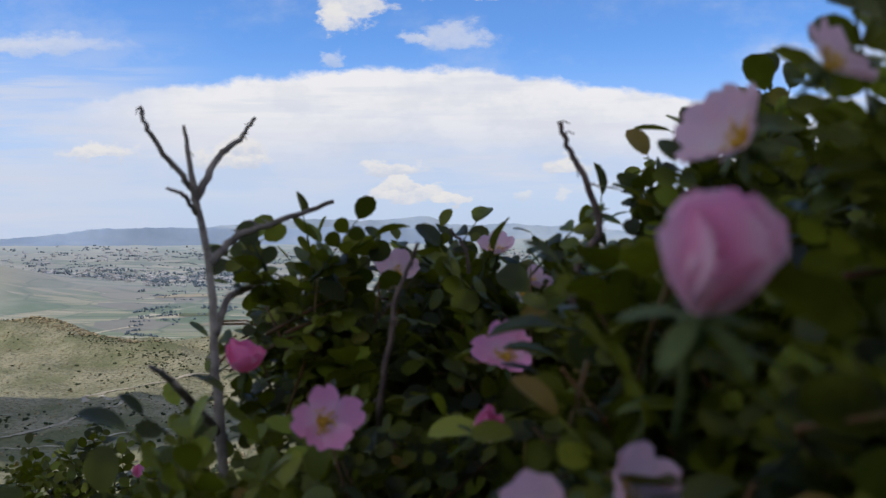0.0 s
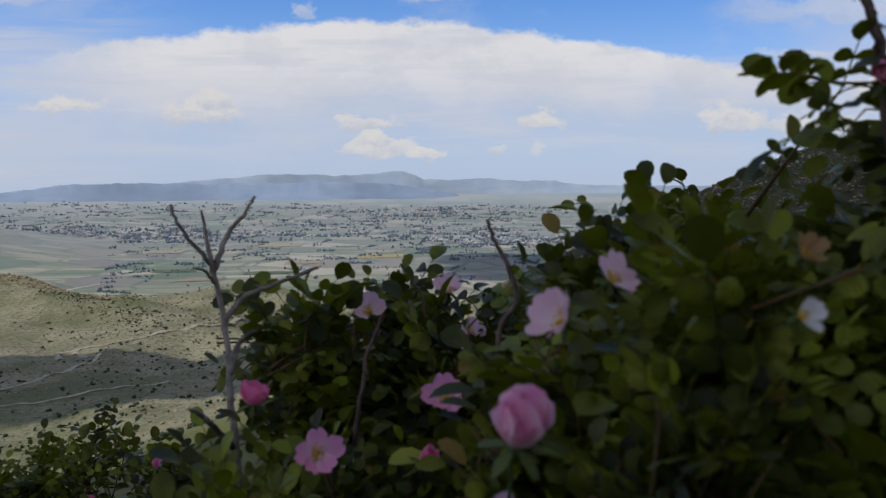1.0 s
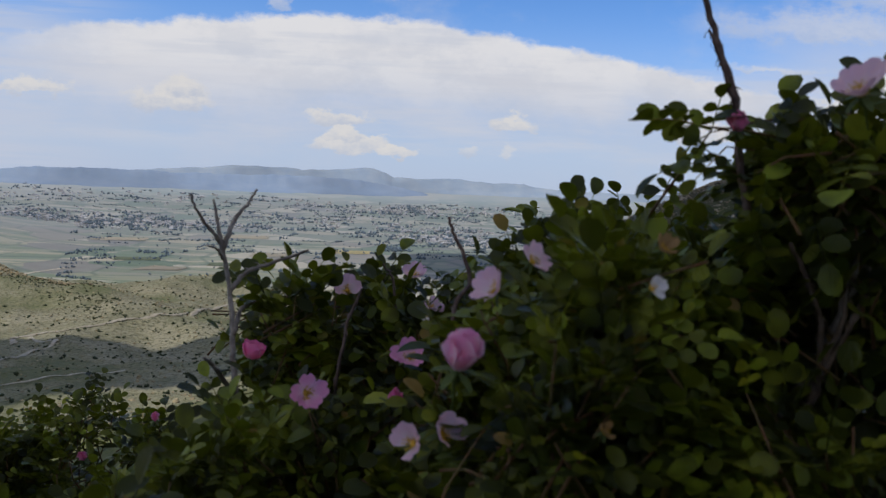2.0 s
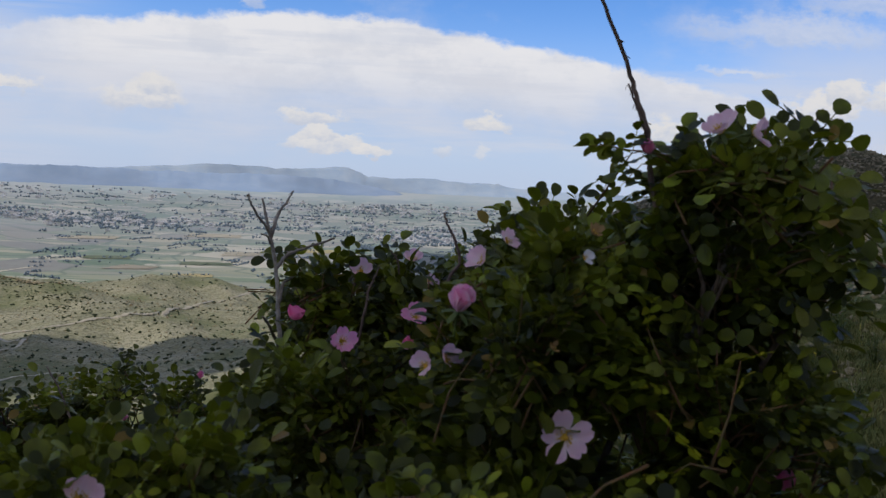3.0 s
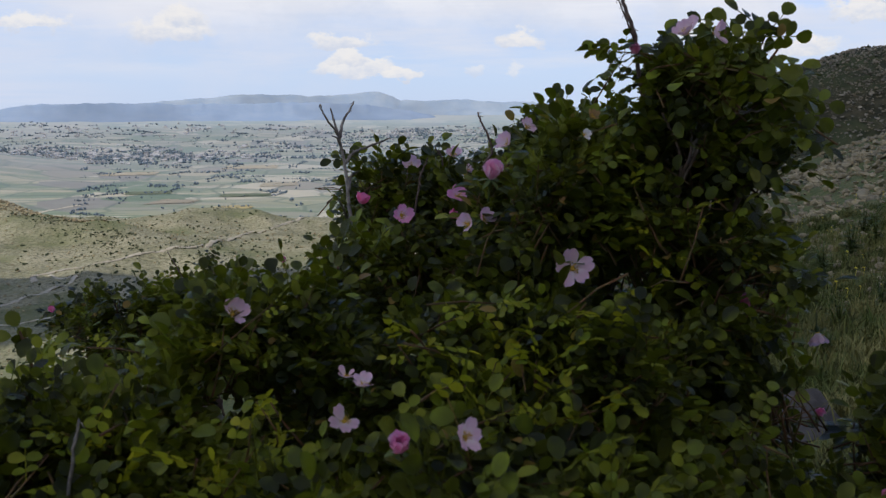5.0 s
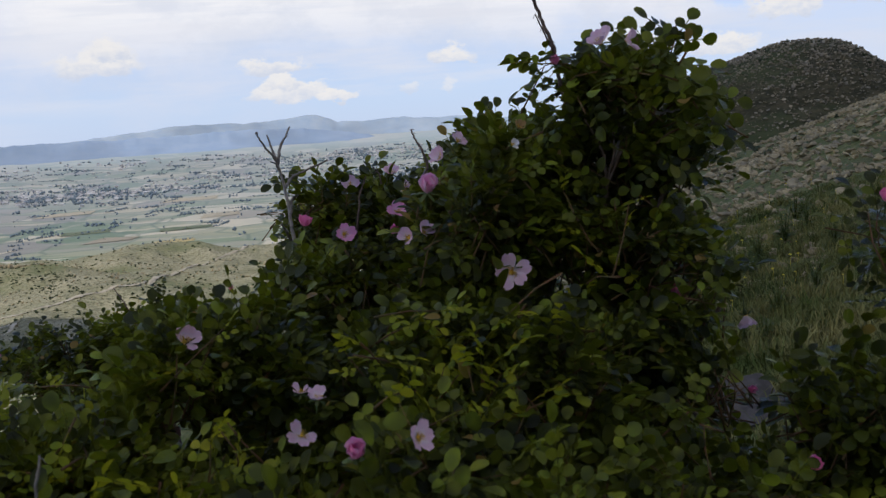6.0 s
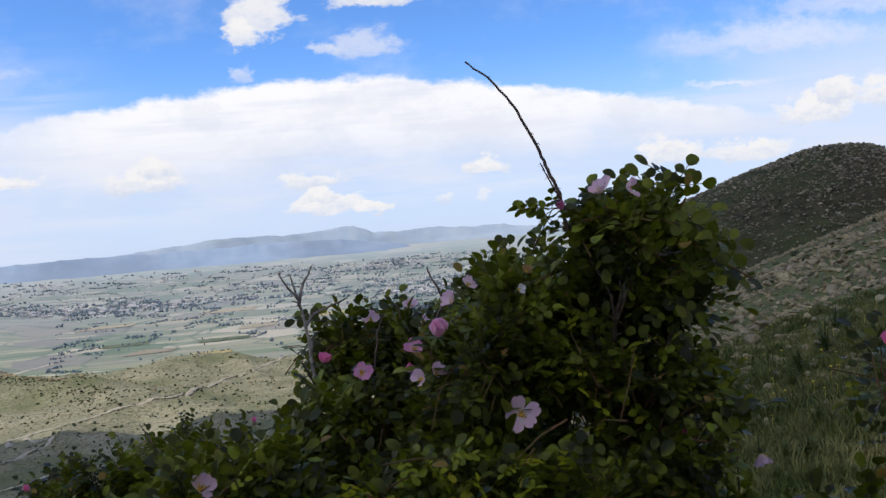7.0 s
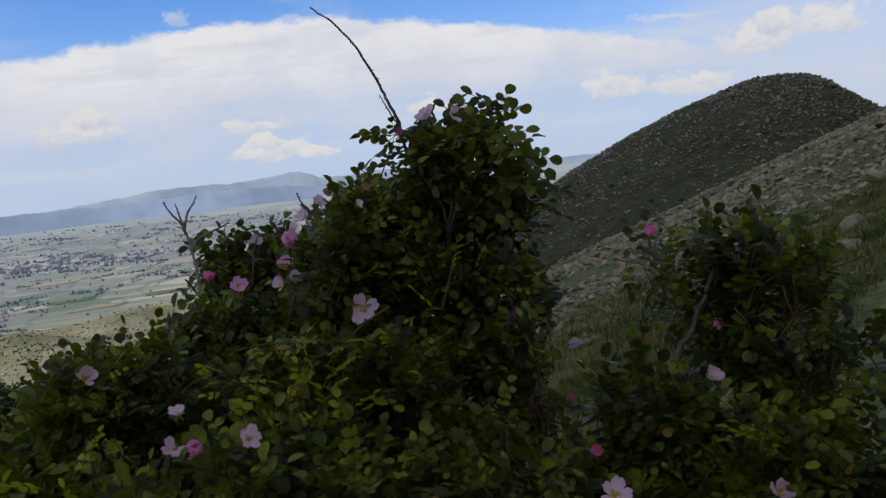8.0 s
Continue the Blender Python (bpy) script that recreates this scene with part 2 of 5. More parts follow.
SEPAL = mat_noise("sepal", (0.06, 0.11, 0.03), (0.13, 0.14, 0.05), 90.0, 0.6, 0.1, 0.001)
BARK = mat_noise("bark", (0.10, 0.065, 0.045), (0.19, 0.14, 0.11), 90.0, 0.8, 0.5, 0.002)
DEAD = mat_noise("dead_wood", (0.20, 0.17, 0.15), (0.36, 0.32, 0.29), 80.0, 0.85, 0.6, 0.002, 0.2, "Object", (0.10, 0.08, 0.07))
DARK_TWIG = mat_noise("dark_twig", (0.10, 0.066, 0.058), (0.20, 0.14, 0.12), 90.0, 0.75, 0.5, 0.002)
TWIG = mat_noise("twig", (0.15, 0.065, 0.03), (0.11, 0.09, 0.035), 70.0, 0.65, 0.2, 0.001)
STONE = mat_noise("stone", (0.28, 0.228, 0.138), (0.42, 0.348, 0.218), 9.0, 0.9, 0.6, 0.03, 0.1, "Object", (0.17, 0.16, 0.13))
DARKSTONE = mat_noise("dark_stone", (0.24, 0.205, 0.15), (0.40, 0.345, 0.265), 0.5, 0.9, 0.6, 0.1, 0.1, "Object", (0.12, 0.11, 0.085))
SLAB = mat_noise("slab", (0.062, 0.054, 0.051), (0.105, 0.093, 0.088), 14.0, 0.85, 0.6, 0.01, 0.25, "Object", (0.10, 0.09, 0.10))
GRASS = mat_noise("grass_blade", (0.072, 0.105, 0.025), (0.29, 0.26, 0.10), 2.0, 0.8, 0.1, 0.002, 0.06)
HERB = mat_leaf("herb_leaf", (0.055, 0.080, 0.018), (0.17, 0.18, 0.05), (0.14, 0.17, 0.02), 0.6, 0.25)
BLOSSOM = mat_noise("yellow_blossom", (0.70, 0.55, 0.05), (0.80, 0.68, 0.10), 60.0, 0.7, 0.1, 0.002)
SHRUB = mat_noise("shrub", (0.035, 0.05, 0.025), (0.075, 0.09, 0.045), 3.0, 0.9, 0.5, 0.1)
# blue-grey instead of leaf green: the tree colour includes distance haze
TREE = mat_noise("hazy_tree", (0.135, 0.185, 0.240), (0.185, 0.235, 0.29), 0.4, 0.9, 0.4, 0.4)
HOUSE = mat_noise("house_wall", (0.58, 0.58, 0.60), (0.78, 0.77, 0.77), 0.3, 0.9, 0.1, 0.1)
ROOF = mat_noise("house_roof", (0.33, 0.33, 0.36), (0.50, 0.50, 0.52), 0.3, 0.9, 0.1, 0.1)
TRACK = mat_noise("track_dust", (0.40, 0.37, 0.30), (0.54, 0.50, 0.42), 0.4, 0.95, 0.3, 0.1, 0.1, "Object", (0.34, 0.30, 0.22))
RIPE = mat_noise("ripe_grain", (0.38, 0.32, 0.17), (0.44, 0.37, 0.20), 0.06, 0.95, 0.2, 0.1, 0.1, "Object", (0.30, 0.27, 0.15))
STUBBLE = mat_noise("stubble", (0.33, 0.30, 0.24), (0.39, 0.355, 0.29), 0.05, 0.95, 0.2, 0.1, 0.1, "Object", (0.30, 0.28, 0.22))
CROP = mat_noise("young_crop", (0.15, 0.185, 0.125), (0.19, 0.22, 0.155), 0.05, 0.95, 0.2, 0.1, 0.1, "Object", (0.09, 0.12, 0.08))
# distance haze is put into these blue and pale rock colours
MESA_FRONT_HAZED = mat_noise("mesa_front_hazed", (0.365, 0.485, 0.68), (0.41, 0.52, 0.70), 0.008, 0.95, 0.3, 20.0, 0.0)
MESA_BACK_HAZED = mat_noise("mesa_back_hazed", (0.30, 0.375, 0.49), (0.35, 0.41, 0.50), 0.010, 0.95, 0.3, 20.0, 0.0)
CLOUD, _nt = material("cloud")
finish(_nt, (0.85, 0.85, 0.86), 1.0, None, 0, 0, 0.6, (0.85, 0.85, 0.86, 1), 0.0)


def mat_ground():
    m, nt = material("ground")
    pos = nd(nt, "ShaderNodeNewGeometry", {}, "Position")
    s = nt.nodes.new("ShaderNodeSeparateXYZ")
    nt.links.new(pos, s.inputs[0])
    x, y = s.outputs[0], s.outputs[1]
    flat = nt.nodes.new("ShaderNodeCombineXYZ")
    nt.links.new(x, flat.inputs[0])
    nt.links.new(y, flat.inputs[1])
    flat = flat.outputs[0]
    n1, n2 = noise_tex(nt, pos, 6.0, 6.0, 0.65), noise_tex(nt, pos, 0.35, 5.0, 0.6)
    n3, n4 = noise_tex(nt, flat, 0.03, 6.0, 0.62), noise_tex(nt, flat, 0.25, 6.0, 0.7)
    # turf near by: green and straw, with bare soil
    near = mix(nt, step(nt, n1, 0.35, 0.7), (0.075, 0.100, 0.030), (0.20, 0.185, 0.078))
    near = mix(nt, mth(nt, "MULTIPLY", step(nt, n2, 0.45, 0.7), 0.45), near, (0.105, 0.09, 0.052))
    # dry hillside of the valley
    slope = mix(nt, step(nt, n3, 0.35, 0.65), (0.215, 0.206, 0.128), (0.33, 0.305, 0.207))
    slope = mix(nt, mth(nt, "MULTIPLY", step(nt, n4, 0.52, 0.70), 0.55), slope, (0.085, 0.085, 0.05))
    speck = noise_tex(nt, flat, 0.42, 6.0, 0.8)
    slope = mix(nt, mth(nt, "MULTIPLY", step(nt, speck, 0.50, 0.58), 0.75), slope, (0.07, 0.075, 0.042))
    slope = mix(nt, mth(nt, "MULTIPLY", step(nt, speck, 0.45, 0.38), 0.6), slope, (0.36, 0.33, 0.235))
    slope = mix(nt, mth(nt, "MULTIPLY", step(nt, noise_tex(nt, flat, 0.011, 4.0, 0.6), 0.46, 0.62), 0.7), slope, (0.125, 0.14, 0.065))
    # patchwork of fields on the plain
    turn = nd(nt, "ShaderNodeMapping", {"Vector": flat, "Rotation": (0, 0, 0.35), "Scale": (0.0085, 0.0072, 1.0)})
    warp = nd(nt, "ShaderNodeVectorMath", {0: turn, 1: nd(nt, "ShaderNodeVectorMath", {0: noise_tex(nt, flat, 0.002, 3.0, 0.5, 1), 1: (0.8, 0.8, 0.0)}, operation="MULTIPLY")}, operation="ADD")
    cell = nd(nt, "ShaderNodeTexVoronoi", {"Vector": warp, "Scale": 1.0, "Randomness": 0.85}, "Color", distance="CHEBYCHEV")
    edge = nd(nt, "ShaderNodeTexVoronoi", {"Vector": warp, "Scale": 1.0, "Randomness": 0.85}, 0, feature="DISTANCE_TO_EDGE")
    cs = nt.nodes.new("ShaderNodeSeparateColor")
    nt.links.new(cell, cs.inputs[0])
    field = ramp(nt, cs.outputs[0], [(0.0, (0.105, 0.145, 0.095)), (0.20, (0.17, 0.185, 0.135)), (0.36, (0.215, 0.195, 0.165)), (0.50, (0.12, 0.16, 0.105)), (0.62, (0.30, 0.27, 0.195)), (0.72, (0.175, 0.165, 0.15)), (0.86, (0.37, 0.335, 0.265))], True)
    strips = nd(nt, "ShaderNodeMapping", {"Vector": flat, "Rotation": (0, 0, 0.35), "Scale": (0.006, 0.034, 1.0)})
    strip = nd(nt, "ShaderNodeTexVoronoi", {"Vector": strips, "Scale": 1.0, "Randomness": 0.9}, "Color", distance="CHEBYCHEV")
    ss = nt.nodes.new("ShaderNodeSeparateColor")
    nt.links.new(strip, ss.inputs[0])
    lane = ramp(nt, ss.outputs[0], [(0.0, (0.15, 0.18, 0.12)), (0.25, (0.25, 0.24, 0.17)), (0.45, (0.34, 0.30, 0.22)), (0.6, (0.17, 0.20, 0.14)), (0.75, (0.22, 0.22, 0.17)), (0.9, (0.40, 0.36, 0.29))], True)
    field = mix(nt, mth(nt, "MULTIPLY", step(nt, cs.outputs[1], 0.40, 0.42), 0.75), field, lane)
    field = mix(nt, mth(nt, "MULTIPLY", step(nt, n3, 0.4, 0.65), 0.25), field, (0.23, 0.245, 0.21))
    field = mix(nt, mth(nt, "MULTIPLY", step(nt, edge, 0.045, 0.012), 0.55), field, (0.08, 0.115, 0.09))
    broad = noise_tex(nt, flat, 0.0011, 4.0, 0.6)
    field = mix(nt, mth(nt, "MULTIPLY", step(nt, broad, 0.5, 0.66), 0.55), field, (0.27, 0.26, 0.24))
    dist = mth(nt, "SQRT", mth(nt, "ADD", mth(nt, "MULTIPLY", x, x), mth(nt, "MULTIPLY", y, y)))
    # aerial haze painted into the field colour: bluer the farther off
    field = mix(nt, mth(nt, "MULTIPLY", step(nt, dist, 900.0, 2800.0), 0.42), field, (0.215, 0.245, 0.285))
    # second, paler step of the painted haze towards the end of the plain
    far_haze = step(nt, dist, 3300.0, 4300.0)
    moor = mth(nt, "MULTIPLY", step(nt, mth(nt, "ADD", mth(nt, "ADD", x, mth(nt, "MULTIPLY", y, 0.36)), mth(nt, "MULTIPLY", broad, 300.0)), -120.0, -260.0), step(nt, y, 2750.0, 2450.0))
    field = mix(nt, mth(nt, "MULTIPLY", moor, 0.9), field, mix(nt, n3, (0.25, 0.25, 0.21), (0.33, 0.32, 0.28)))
    field = mix(nt, mth(nt, "MULTIPLY", far_haze, 0.8), field, mix(nt, step(nt, broad, 0.4, 0.6), (0.27, 0.32, 0.34), (0.34, 0.35, 0.35)))
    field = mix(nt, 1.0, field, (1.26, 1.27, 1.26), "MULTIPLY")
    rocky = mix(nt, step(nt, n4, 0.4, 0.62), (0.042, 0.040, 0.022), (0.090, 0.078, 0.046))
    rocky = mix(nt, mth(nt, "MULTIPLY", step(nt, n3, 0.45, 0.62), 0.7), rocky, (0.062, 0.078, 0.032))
    col = mix(nt, step(nt, dist, 110.0, 260.0), near, slope)
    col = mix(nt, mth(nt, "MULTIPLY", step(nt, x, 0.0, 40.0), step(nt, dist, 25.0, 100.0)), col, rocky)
    wob = mth(nt, "ADD", y, mth(nt, "MULTIPLY", mth(nt, "SUBTRACT", n3, 0.5), 300.0))
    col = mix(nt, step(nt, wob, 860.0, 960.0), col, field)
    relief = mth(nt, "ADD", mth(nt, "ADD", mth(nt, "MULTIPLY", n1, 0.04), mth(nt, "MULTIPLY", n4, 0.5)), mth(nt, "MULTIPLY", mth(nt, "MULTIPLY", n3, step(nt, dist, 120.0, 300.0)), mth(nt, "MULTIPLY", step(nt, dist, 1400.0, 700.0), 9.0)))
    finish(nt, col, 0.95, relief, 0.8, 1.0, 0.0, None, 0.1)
    return m


GROUND = mat_ground()


# ---------------------------------------------------------------- mesh helpers
def tri_mesh(name, verts, faces, mats, ids=None, smooth=True):
    me = bpy.data.meshes.new(name)
    me.from_pydata(np.asarray(verts).tolist(), [], faces if isinstance(faces, list) else faces.tolist())
    for m in mats if isinstance(mats, (list, tuple)) else [mats]:
        me.materials.append(m)
    if ids is not None:
        me.polygons.foreach_set("material_index", np.asarray(ids, np.int32))
    me.polygons.foreach_set("use_smooth", np.full(len(me.polygons), smooth))
    me.update()
    return me


def part(name, me, parent, label="", m=None, kind=""):
    ob = new(name, me)
    ob.parent = parent
    if m is not None:
        ob.matrix_basis = m
    return tagged(ob, label, "", "", kind)


def tris(faces):
    """Faces as an array of triangles."""
    return np.array([(q[0], q[i], q[i + 1]) for q in faces for i in range(1, len(q) - 1)], np.int32)


class Heap:
    """Collects pieces into one mesh of triangles."""

    def __init__(self):
        self.v, self.f, self.n = [], [], 0

    def add(self, v, f, m=None):
        v = np.asarray(v, float)
        if m is not None:
            m = np.array(m)
            v = v @ m[:3, :3].T + m[:3, 3]
        self.v.append(v)
        self.f.append((f if isinstance(f, np.ndarray) else tris(f)) + self.n)
        self.n += len(v)

    def arrays(self):
        return np.concatenate(self.v), np.concatenate(self.f)

    def mesh(self, name, mats, smooth=True):
        v, f = self.arrays()
        me = bpy.data.meshes.new(name)
        me.vertices.add(len(v))
        me.vertices.foreach_set("co", v.astype(np.float32).ravel())
        me.loops.add(3 * len(f))
        me.loops.foreach_set("vertex_index", f.astype(np.int32).ravel())
        me.polygons.add(len(f))
        me.polygons.foreach_set("loop_start", np.arange(0, 3 * len(f), 3, dtype=np.int32))
        me.polygons.foreach_set("use_smooth", np.full(len(f), smooth))
        me.materials.append(mats)
        me.update(calc_edges=True)
        me.validate()
        return me


def tube(points, radii, sides=6):
    """A closed tube along points."""
    pts = [Vector(p) for p in points]
    v, f = [], []
    side = None
    for i, p in enumerate(pts):
        t = (pts[min(i + 1, len(pts) - 1)] - pts[max(i - 1, 0)]).normalized()
        if side is None:
            side = t.orthogonal().normalized()
        side = (side - t * side.dot(t)).normalized()
        up = t.cross(side)
        for k in range(sides):
            a = 2 * math.pi * k / sides
            v.append(p + (side * math.cos(a) + up * math.sin(a)) * radii[i])
    for i in range(len(pts) - 1):
        for k in range(sides):
            a, b = i * sides + k, i * sides + (k + 1) % sides
            f.append((a, b, b + sides, a + sides))
    f.append(tuple(range(sides))[::-1])
    f.append(tuple(range(len(v) - sides, len(v))))
    return np.array([tuple(q) for q in v]), f


def bend(points, n=5, jitter=0.0, rng=random):
    """Points along a smooth line through the given ones."""
    p = [Vector(q) for q in points]
    p = [2 * p[0] - p[1]] + p + [2 * p[-1] - p[-2]]
    out = []
    for i in range(1, len(p) - 2):
        for k in range(n):
            t = k / n
            a, b, c, d = p[i - 1], p[i], p[i + 1], p[i + 2]
            q = 0.5 * ((2 * b) + (c - a) * t + (2 * a - 5 * b + 4 * c - d) * t * t + (3 * b - a - 3 * c + d) * t ** 3)
            out.append(q + Vector((rng.uniform(-1, 1), rng.uniform(-1, 1), rng.uniform(-1, 1))) * jitter)
    out.append(p[-2])
    return out


def taper(n, a, b):
    return [a + (b - a) * i / (n - 1) for i in range(n)]


def basis(pos, y, z, scale=1.0):
    """A pose whose y axis points along y and whose z axis leans to z."""
    y = Vector(y).normalized()
    x = y.cross(Vector(z))
    x = x.normalized() if x.length > 1e-5 else y.orthogonal().normalized()
    z = x.cross(y)
    m = Matrix((x * scale, y * scale, z * scale)).transposed().to_4x4()
    m.translation = Vector(pos)
    return m


def vnoise(x, y, seed=0):
    """Smooth value noise on a unit lattice."""
    xi, yi = np.floor(x), np.floor(y)
    fx, fy = x - xi, y - yi
    fx, fy = fx * fx * (3 - 2 * fx), fy * fy * (3 - 2 * fy)

    def h(a, b):
        s = np.sin(a * 127.1 + b * 311.7 + seed * 74.7) * 43758.5453
        return s - np.floor(s)
    return (h(xi, yi) * (1 - fx) + h(xi + 1, yi) * fx) * (1 - fy) + (h(xi, yi + 1) * (1 - fx) + h(xi + 1, yi + 1) * fx) * fy - 0.5


def sstep(lo, hi, v):
    t = np.clip((v - lo) / (hi - lo), 0, 1)
    return t * t * (3 - 2 * t)


def smax(a, b, k):
    return 0.5 * (a + b + np.sqrt((a - b) ** 2 + k * k))


# ---------------------------------------------------------------- the land
def height(x, y):
    """Height of the ground: a hillside over a gully, a rocky hill, a low ridge and the wide plain."""
    x, y = np.asarray(x, float), np.asarray(y, float)
    d = np.hypot(x, y)
    p = 0.33 * x - 0.2 * y - 0.25
    p = p - sstep(-25, 12, x) * 0.6 * 0.5 * ((y - 78) + np.sqrt((y - 78) ** 2 + 60))
    p = np.minimum(p, 160)
    gully = -77 - 0.062 * np.clip(y - 250, -300, 450)
    plain = -168 + 98 * sstep(2500, 4900, d)
    s = sstep(680, 1080, y + 0.15 * x)
    low = gully * (1 - s) + plain * s
    ridge = 0.0
    for (ax, ay, ah), (bx, by, bh) in (((-420, 660, 34), (-322, 630, 30)), ((-322, 630, 30), (-250, 588, 23)), ((-250, 588, 23), (-168, 532, 9)), ((-168, 532, 9), (-120, 500, 0))):
        ux, uy = bx - ax, by - ay
        t = np.clip(((x - ax) * ux + (y - ay) * uy) / (ux * ux + uy * uy), 0, 1)
        side = (x - ax) * uy - (y - ay) * ux
        off = np.hypot(x - ax - t * ux, y - ay - t * uy)
        ridge = np.maximum(ridge, (ah + (bh - ah) * t) * np.exp(-(off / np.where(side < 0, 30, 62)) ** 2))
    knoll = 15 * np.exp(-((x + 175) / 60) ** 2 - ((y - 705) / 50) ** 2) + 7 * np.exp(-((x + 60) / 60) ** 2 - ((y - 740) / 60) ** 2)
    low = low + ridge + knoll + 125 * np.exp(-((x + 1420) / 330) ** 2 - ((y - 1950) / 430) ** 2)
    across, along = (x - 155) * 0.875 - (y - 273) * 0.485, (x - 155) * 0.485 + (y - 273) * 0.875
    r = np.hypot(across * (1 + 0.55 * sstep(9, 24, across)), along * 0.9)
    hill = 18.2 - 0.36 * 0.5 * ((r - 11) + np.sqrt((r - 11) ** 2 + 4)) - 0.13 * 0.5 * ((r - 38) + np.sqrt((r - 38) ** 2 + 40))
    h = smax(smax(p, low, 8.0), hill, 5.0)
    rough = vnoise(x / 47, y / 47, 1) * 4 * sstep(60, 250, d) * (1 - 0.8 * s) + vnoise(x / 11, y / 11, 2) * (1.0 + 1.4 * sstep(250, 350, d)) * sstep(15, 90, d) * (1 - 0.9 * s)
    carve = 1 - 2 * np.abs(vnoise(x / 60 + 0.3 * y / 60, y / 85, 6)) - 0.6 * np.abs(vnoise(x / 24, y / 30, 7))
    rough = rough + 7.0 * (carve - 0.5) * sstep(170, 330, d) * (1 - s) * sstep(30, -30, x - 0.2 * y)
    rough = rough + vnoise(x / 2.3, y / 2.3, 3) * 0.25 * sstep(2, 10, d) + vnoise(x / 0.6, y / 0.6, 4) * 0.05
    return h + rough


def gz(x, y):
    return float(height(x, y))


class Scatter:
    """Many pieces set down on the ground and joined into one mesh; their poses count z from the ground."""

    def __init__(self):
        self.items = []

    def add(self, v, f, m):
        self.items.append((v, f, np.array(m)))

    def thin(self, keep):
        """Leaves out the pieces whose x and y the test refuses."""
        self.items = [q for q in self.items if keep(q[2][0, 3], q[2][1, 3])]

    def mesh(self, name, mat, smooth=True):
        z = height(np.array([m[0, 3] for _, _, m in self.items]), np.array([m[1, 3] for _, _, m in self.items]))
        h = Heap()
        for (v, f, m), g in zip(self.items, z):
            m[2, 3] += g
            h.add(v, f, m)
        return h.mesh(name, mat, smooth)


def build_ground():
    rad = np.concatenate([[0.0], np.geomspace(0.4, 4950, 400)])
    ang = np.concatenate([np.linspace(-42, 46, 420), np.linspace(46, 318, 110)[1:-1]])
    ang = np.radians(ang)
    R, A = np.meshgrid(rad[1:], ang, indexing="ij")
    X, Y = R * np.sin(A), R * np.cos(A)
    Z = height(X, Y)
    v = np.concatenate([[[0, 0, gz(0, 0)]], np.stack([X, Y, Z], -1).reshape(-1, 3)])
    n = len(ang)
    i = np.arange(n)
    j = (i + 1) % n
    faces = [(0, 1 + int(a), 1 + int(b)) for a, b in zip(j, i)]
    rows = np.arange(len(rad) - 2)[:, None] * n + 1
    q = np.stack([rows + i, rows + j, rows + n + j, rows + n + i], -1).reshape(-1, 4)
    faces += [tuple(t) for t in q[:, ::-1].tolist()]
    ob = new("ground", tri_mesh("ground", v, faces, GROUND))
    return tagged(ob, "dry grassy hillside falling to a wide plain of fields", "ground", "", "structure")


ground = build_ground()


def ridge_line(name, dist, depth, az0, az1, crest, mat, label, seed):
    """A far range of hills with a crest line given in degrees of elevation."""
    az = np.linspace(az0, az1, 260)
    el = np.array([crest(a) for a in az]) + vnoise(az * 1.3, az * 0 + seed, seed) * 0.07 + vnoise(az * 5.0, az * 0 + seed, seed + 1) * 0.05 + vnoise(az * 2.6, az * 0 + seed, seed + 5) * 0.06
    v, f = [], []
    prof = [(-1.0, 0.0), (-0.62, 0.2), (-0.30, 0.55), (-0.12, 0.86), (0.0, 1.0), (0.5, 0.95), (1.0, 0.0)]
    for k, (o, h) in enumerate(prof):
        dd = dist + o * depth * (1 + 0.25 * vnoise(az * 0.9, az * 0 + k, seed + 2))
        a = np.radians(az)
        zb = -100.0
        zt = dist * np.tan(np.radians(el)) + 1.55
        z = zb + (zt - zb) * (h + (0.03 * vnoise(az * 1.3, az * 0 + k * 0.7, seed + 3) if 0 < k < 4 else 0))
        v.append(np.stack([dd * np.sin(a), dd * np.cos(a), z], -1))
    n = len(az)
    v = np.concatenate(v)
    for k in range(len(prof) - 1):
        for i in range(n - 1):
            a = k * n + i
            f.append((a, a + 1, a + n + 1, a + n))
    return tagged(new(name, tri_mesh(name, v, f, mat)), label, "mountain", "", "structure")


def line(stops):
    xs, ys = zip(*stops)
    return lambda a: float(np.interp(a, xs, ys))


ridge_line("backdrop_mesa", 4350, 260, -40, 3, line([(-40, -0.9), (-29, -0.85), (-26.5, -0.62), (-24, -0.24), (-19, -0.18), (-16.5, -0.17), (-15, -0.26), (-10, -0.2), (-6, -0.14), (-3, -0.28), (0, -0.72), (3, -1.4)]), MESA_FRONT_HAZED,
           "long flat-topped mesa beyond the plain, coloured blue for haze", 11)
ridge_line("backdrop_range", 4650, 220, -22, 48, line([(-22, -0.8), (-17, -0.12), (-14, 0.12), (-12, 0.30), (-10, 0.43), (-9.2, 0.34), (-7, 0.30), (-4.5, 0.34), (-2.8, 0.56), (-2.0, 0.52), (-0.6, 0.02), (1.0, -0.05), (3.2, 0.06), (5, -0.05), (6.2, -0.1), (8.3, -0.12), (8.8, -0.28), (10.7, -0.40), (20, -0.5), (48, -0.5)]), MESA_BACK_HAZED,
           "distant mountain range with a rocky peak, coloured pale for haze", 23)


